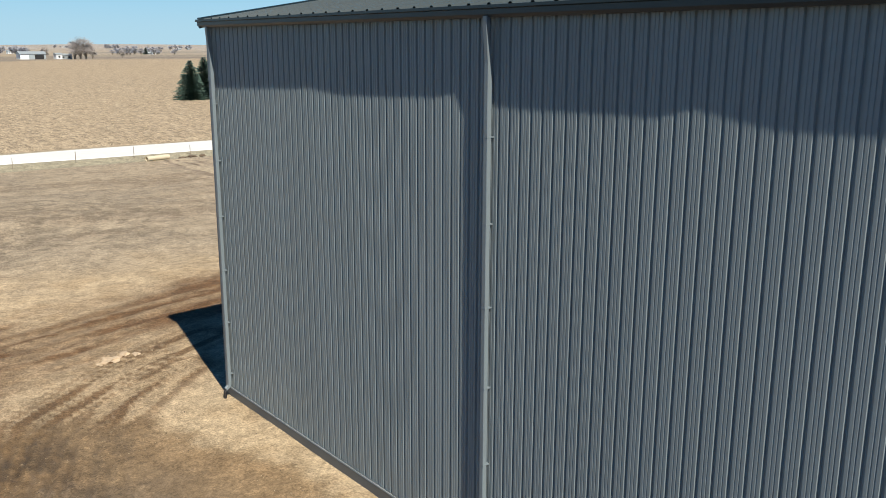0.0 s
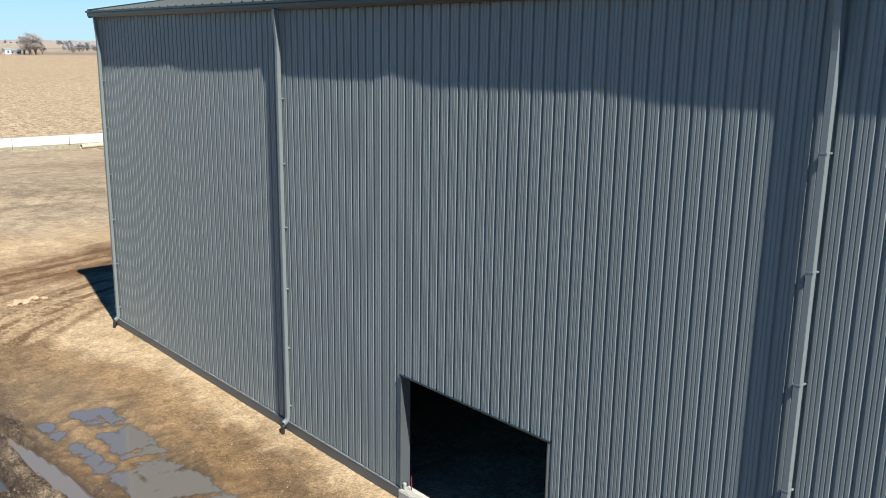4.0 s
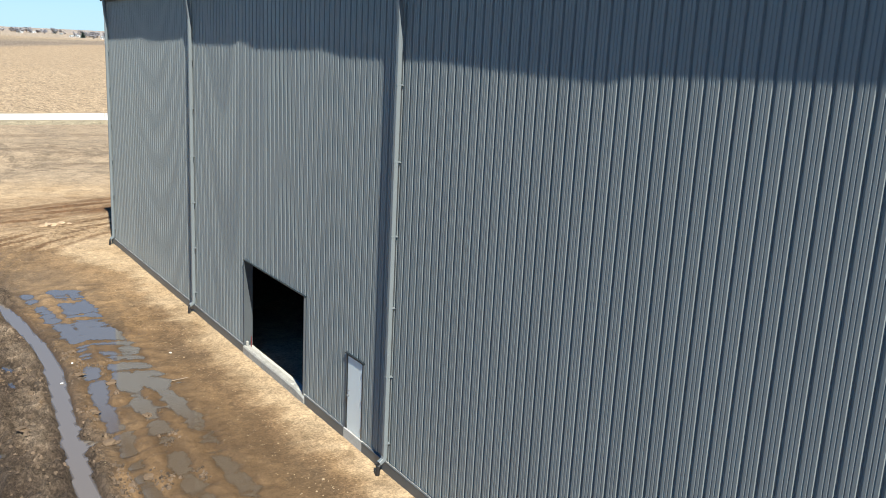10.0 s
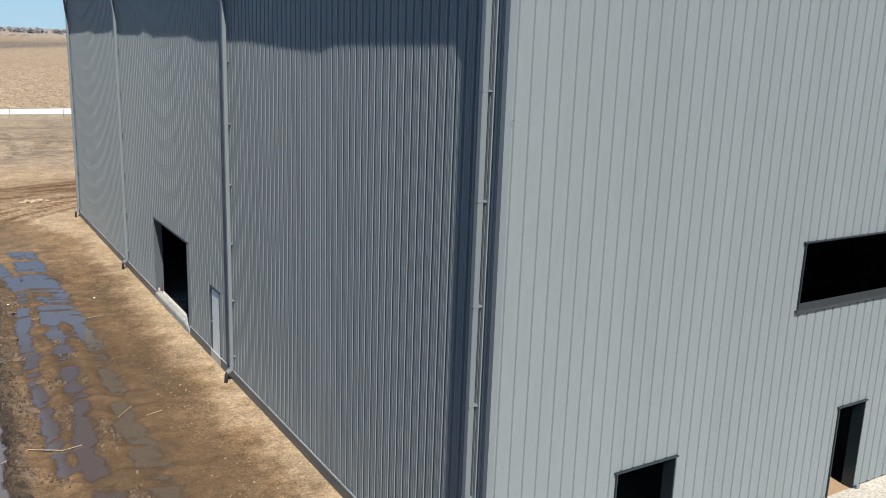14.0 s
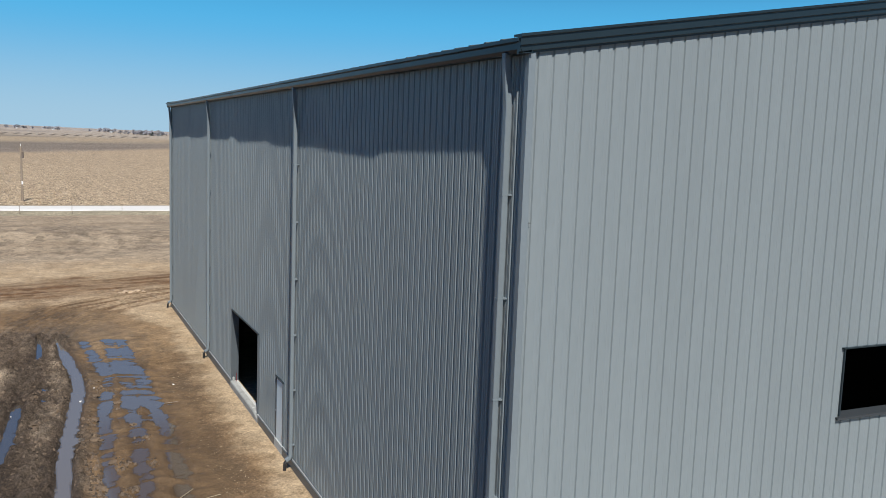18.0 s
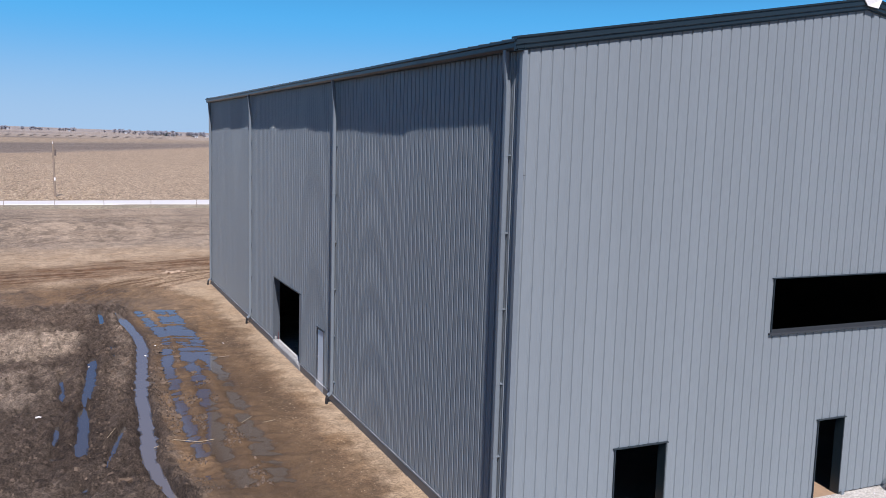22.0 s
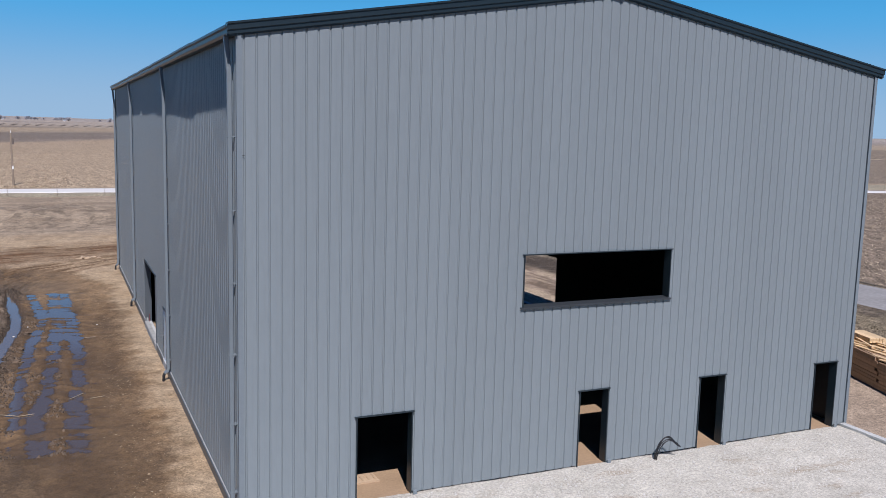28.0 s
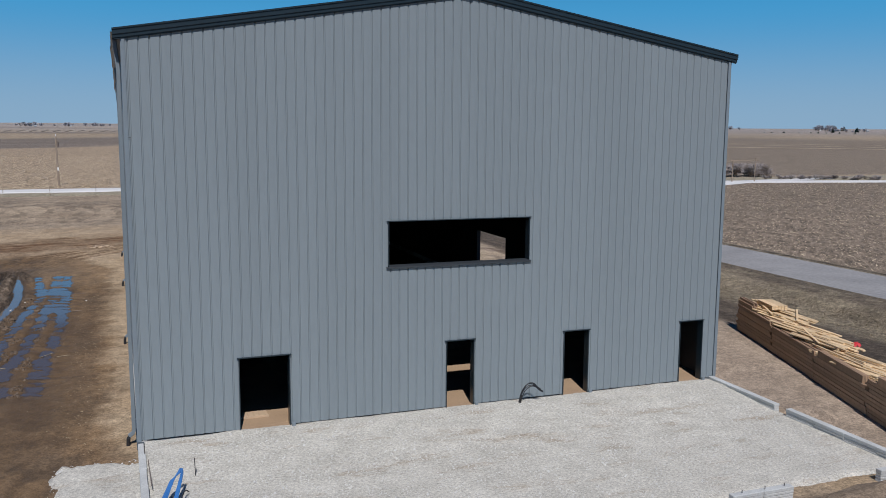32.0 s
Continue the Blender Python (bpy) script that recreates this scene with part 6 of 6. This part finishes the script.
def spruce_meshes(h, seed):
    rng = random.Random(seed)
    t_ = Shape().tube([(0, 0, 0), (0, 0, h * 0.6), (0, 0, h)], [0.22, 0.12, 0.02], 7)
    s_ = Shape()
    z = 0.25
    while z < h - 0.1:
        reach = ((h - z) / h) ** 0.75 * h * 0.36 * (0.9 + 0.2 * rng.random()) + 0.15
        for k in range(max(7, int(24 * reach / 3.5) + 6)):
            a = rng.uniform(0, 2 * math.pi)
            L = reach * rng.uniform(0.72, 1.08)
            u, w = Vector((math.cos(a), math.sin(a), 0)), Vector((-math.sin(a), math.cos(a), 0))
            zz = z + rng.uniform(-0.15, 0.15)
            n_ = max(3, int(L / 0.28))
            for i in range(n_):
                f = (i + 0.5) / n_
                c0 = u * L * f + Vector((0, 0, zz - 0.22 * L * f + 0.12 * L * f * f))
                for sgn in (-1, 1):
                    tip = c0 + u * 0.30 + w * sgn * (0.36 * (1.05 - f) + 0.12) + Vector((0, 0, rng.uniform(-0.2, 0.02)))
                    s_.add([c0 + u * 0.12 + Vector((0, 0, 0.05)), c0 - u * 0.12 + Vector((0, 0, -0.02)), tip], [(0, 1, 2)])
                s_.add([c0 + w * 0.09, c0 - w * 0.09, c0 + u * 0.34 + Vector((0, 0, rng.uniform(-0.06, 0.1)))], [(0, 1, 2)])
        z += 0.2
    return t_.mesh("trunk", BARK, fix=False), s_.mesh("crown", NEEDLE, fix=False)


ST = spruce_meshes(11.0, 2)


def spruce(x, y, h, turn, label="full dark green spruce standing in the stubble field", group="spruces", wide=1.0):
    c_ = thing("spruce_tree", label, "tree", group, at=(x, y, GROUND if math.hypot(x, y) < 900 else float(height(x, y))))
    for name, m_ in (("trunk", ST[0]), ("crown", ST[1])):
        part(name, m_, None, c_, m=pose(0, 0, 0, 0, 0, turn) @ Matrix.Diagonal((h / 11 * wide, h / 11 * wide, h / 11, 1)))


spruce(80.4, 189.5, 8.7, 20, wide=1.25)
spruce(84.2, 190.5, 9.4, 110, wide=1.2)


# ---- distant farmsteads ----
def farm_house(x, y, w, d, h, turn, wall, roofm, label, windows=2):
    c_ = thing("farm_building", label, "building", "distant farm buildings", at=(x, y, float(height(x, y)) - 0.2))
    m_ = pose(0, 0, 0, 0, 0, turn)
    part("wall", Shape().box(-w / 2, w / 2, -d / 2, d / 2, 0, h), wall, c_, m=m_)
    rh = d * 0.28
    s_ = Shape().add([(sx * (w / 2 + 0.4), sy * (d / 2 + 0.4), h + 0.02) for sx in (-1, 1) for sy in (-1, 1)] + [(-w / 2 - 0.4, 0, h + rh), (w / 2 + 0.4, 0, h + rh)], [(0, 2, 5, 4), (3, 1, 4, 5), (0, 4, 1), (2, 3, 5), (0, 1, 3, 2)])
    part("roof", s_, roofm, c_, m=m_)
    for k in range(windows):
        xx = (k + 0.5) / windows * w - w / 2
        part("window", Shape().box(xx - 0.6, xx + 0.6, -d / 2 - 0.05, -d / 2 + 0.05, h * 0.35, h * 0.7), DARKGAP, c_, m=m_)
    return c_


# machine shed on its rise in the field, a near-black panel as its open bay's shade
shed = thing("machine_shed", "long white metal machine shed with an open dark bay", "shed", at=(155.5, 618, float(height(155.5, 618)) - 0.2))
part("wall", Shape().box(-7.8, 7.8, -5, 5, 0, 3.6), WHITEPAINT, shed)
s = Shape().add([(sx * 8.2, sy * 5.5, 3.62) for sx in (-1, 1) for sy in (-1, 1)] + [(-8.2, 0, 5.3), (8.2, 0, 5.3)], [(0, 2, 5, 4), (3, 1, 4, 5), (0, 4, 1), (2, 3, 5), (0, 1, 3, 2)])
part("roof", s, GREYROOF, shed)
part("open_bay", Shape().box(1.0, 6.5, -5.08, -4.9, 0, 3.2), DARKGAP, shed)
part("sliding_door", Shape().box(-2.6, 0.9, -5.2, -5.05, 0, 3.3), GREYROOF, shed)
part("sliding_door", Shape().box(6.5, 7.7, -5.2, -5.05, 0, 3.3), GREYROOF, shed)
farm_house(171.5, 616, 4, 4, 3.2, 10, WHITEPAINT, GREYROOF, "small white farm outbuilding beside bare trees", 1)
farm_house(178, 622, 7, 4, 2.6, -5, GREYROOF, GREYROOF, "low grey farm outbuilding behind bare trees", 2)
for i, (dx, dy, h, k, wd) in enumerate(((183, 606, 15.5, 1, 1.7), (188, 611, 13, 0, 1.6), (181, 612, 13, 2, 1.6), (168, 634, 9, 0, 1.2), (190, 604, 8.5, 2, 1.4))):
    bare_tree(dx, dy, h, k, wide=wd)
bare_tree(222, 640, 6.5, 0, "lone small bare tree in the far field", "bare farm trees", 1.2)

rnd = random.Random(21)


def cluster(heading, dist, spread, trees, houses, ever=0, hmax=13):
    """A far farmstead round a heading (degrees east of ahead) and distance."""
    for i in range(trees + houses + ever):
        a = radians(heading + rnd.uniform(-spread, spread))
        r = dist * rnd.uniform(0.94, 1.06)
        x, y = r * math.sin(a), -15 + r * math.cos(a)
        if i < trees:
            for k in range(2 if i % 3 == 0 else 0):
                bare_tree(x + rnd.uniform(-30, 30), y + rnd.uniform(-25, 25), rnd.uniform(0.4, 0.8) * hmax, rnd.randrange(3), "distant bare tree of a farmstead grove", "distant grove trees", 2.2)
            bare_tree(x, y, rnd.uniform(0.6, 1.0) * hmax, rnd.randrange(3), "distant bare tree of a farmstead grove", "distant grove trees", 1.8)
        elif i < trees + houses:
            white = rnd.random() < 0.55
            farm_house(x, y, rnd.uniform(4, 8), rnd.uniform(4, 6), rnd.uniform(2.0, 3.0), rnd.uniform(-25, 25), WHITEPAINT if white else GREYROOF, GREYROOF, "white farm building on the horizon" if white else "grey farm building on the horizon", 2)
        else:
            spruce(x, y, rnd.uniform(0.5, 0.9) * hmax, rnd.uniform(0, 360), "distant dark evergreen of a farmstead grove", "distant evergreens", 1.4)


for args in ((13.3, 1300, 0.45, 6, 2), (18.7, 2300, 0.7, 8, 2), (19.6, 1250, 0.5, 6, 0), (20.7, 1250, 0.5, 4, 2, 1), (22.5, 2000, 0.8, 5, 2), (10.0, 1900, 0.6, 7, 1), (11.6, 1500, 0.5, 5, 3, 1), (12.8, 1550, 0.5, 7, 1),
             (8.6, 1800, 0.6, 9, 3), (6.4, 1900, 0.9, 18, 3, 2), (4.0, 2300, 0.5, 9, 1), (0.8, 2500, 0.4, 5, 1), (-1.2, 2600, 0.6, 9, 1), (-5.2, 2300, 0.9, 7, 2), (-2.6, 2500, 0.5, 5, 1), (15.8, 2400, 0.6, 4, 3)):
    cluster(*args)
cluster(44.8, 2650, 0.75, 12, 3, 9, 17)
cluster(38.7, 2600, 0.8, 3, 2)
cluster(46.0, 2300, 1.2, 4, 1, 2)
for i in range(9):
    a = radians(41.5 + i * 0.62 + 0.2 * math.sin(i * 5))
    spruce(2050 * math.sin(a), 2050 * math.cos(a), 2.2 + 0.7 * (i % 3), 40 * i, "low dark shrub in the far field", "far field shrubs", 2.2)
# thicket beside the farm drive
rnd = random.Random(5)
for i in range(16):
    x, y = 138 + rnd.uniform(-7, 7), 109 + rnd.uniform(-3, 4)
    bare_tree(x, y, rnd.uniform(1.8, 3.4), rnd.randrange(3), "dense leafless brown thicket by the farm drive", "thicket shrubs", 2.3)
for i in range(30):
    t = i / 29
    bare_tree(134 + 26 * t, 99 - 5 * t + rnd.uniform(-1, 1), rnd.uniform(0.7, 1.2), rnd.randrange(3), "low leafless roadside brush", "roadside brush", 3.2)

# ---- wall sheets ----
PANEL = 3 * PITCH


def sheets(a, b):
    out, u = [], a
    while u < b - 0.02:
        out.append((u, min(u + PANEL, b)))
        u += PANEL
    return out


for a, b in sheets(SOUTH - 0.02, NORTH - 0.02):
    q = panel_shape(a, b, BASE + 0.02, lambda u: EAVE + 0.06, WEST_OPENINGS, lambda u, d, z: (WEST - d, u, z), 31)
    bpart("wall_panel", q, STEEL, side_wall, fix=False, weld=True)
for a, b in [(WEST + 0.02, WEST + 0.175)] + sheets(WEST + 0.175, EAST - 0.02):
    q = panel_shape(a, b, BASE + 0.02, gable, SOUTH_OPENINGS, lambda u, d, z: (u, SOUTH - d * 1.05, z), 41, True)
    bpart("wall_panel", q, STEEL, gable_wall, fix=False, weld=True)
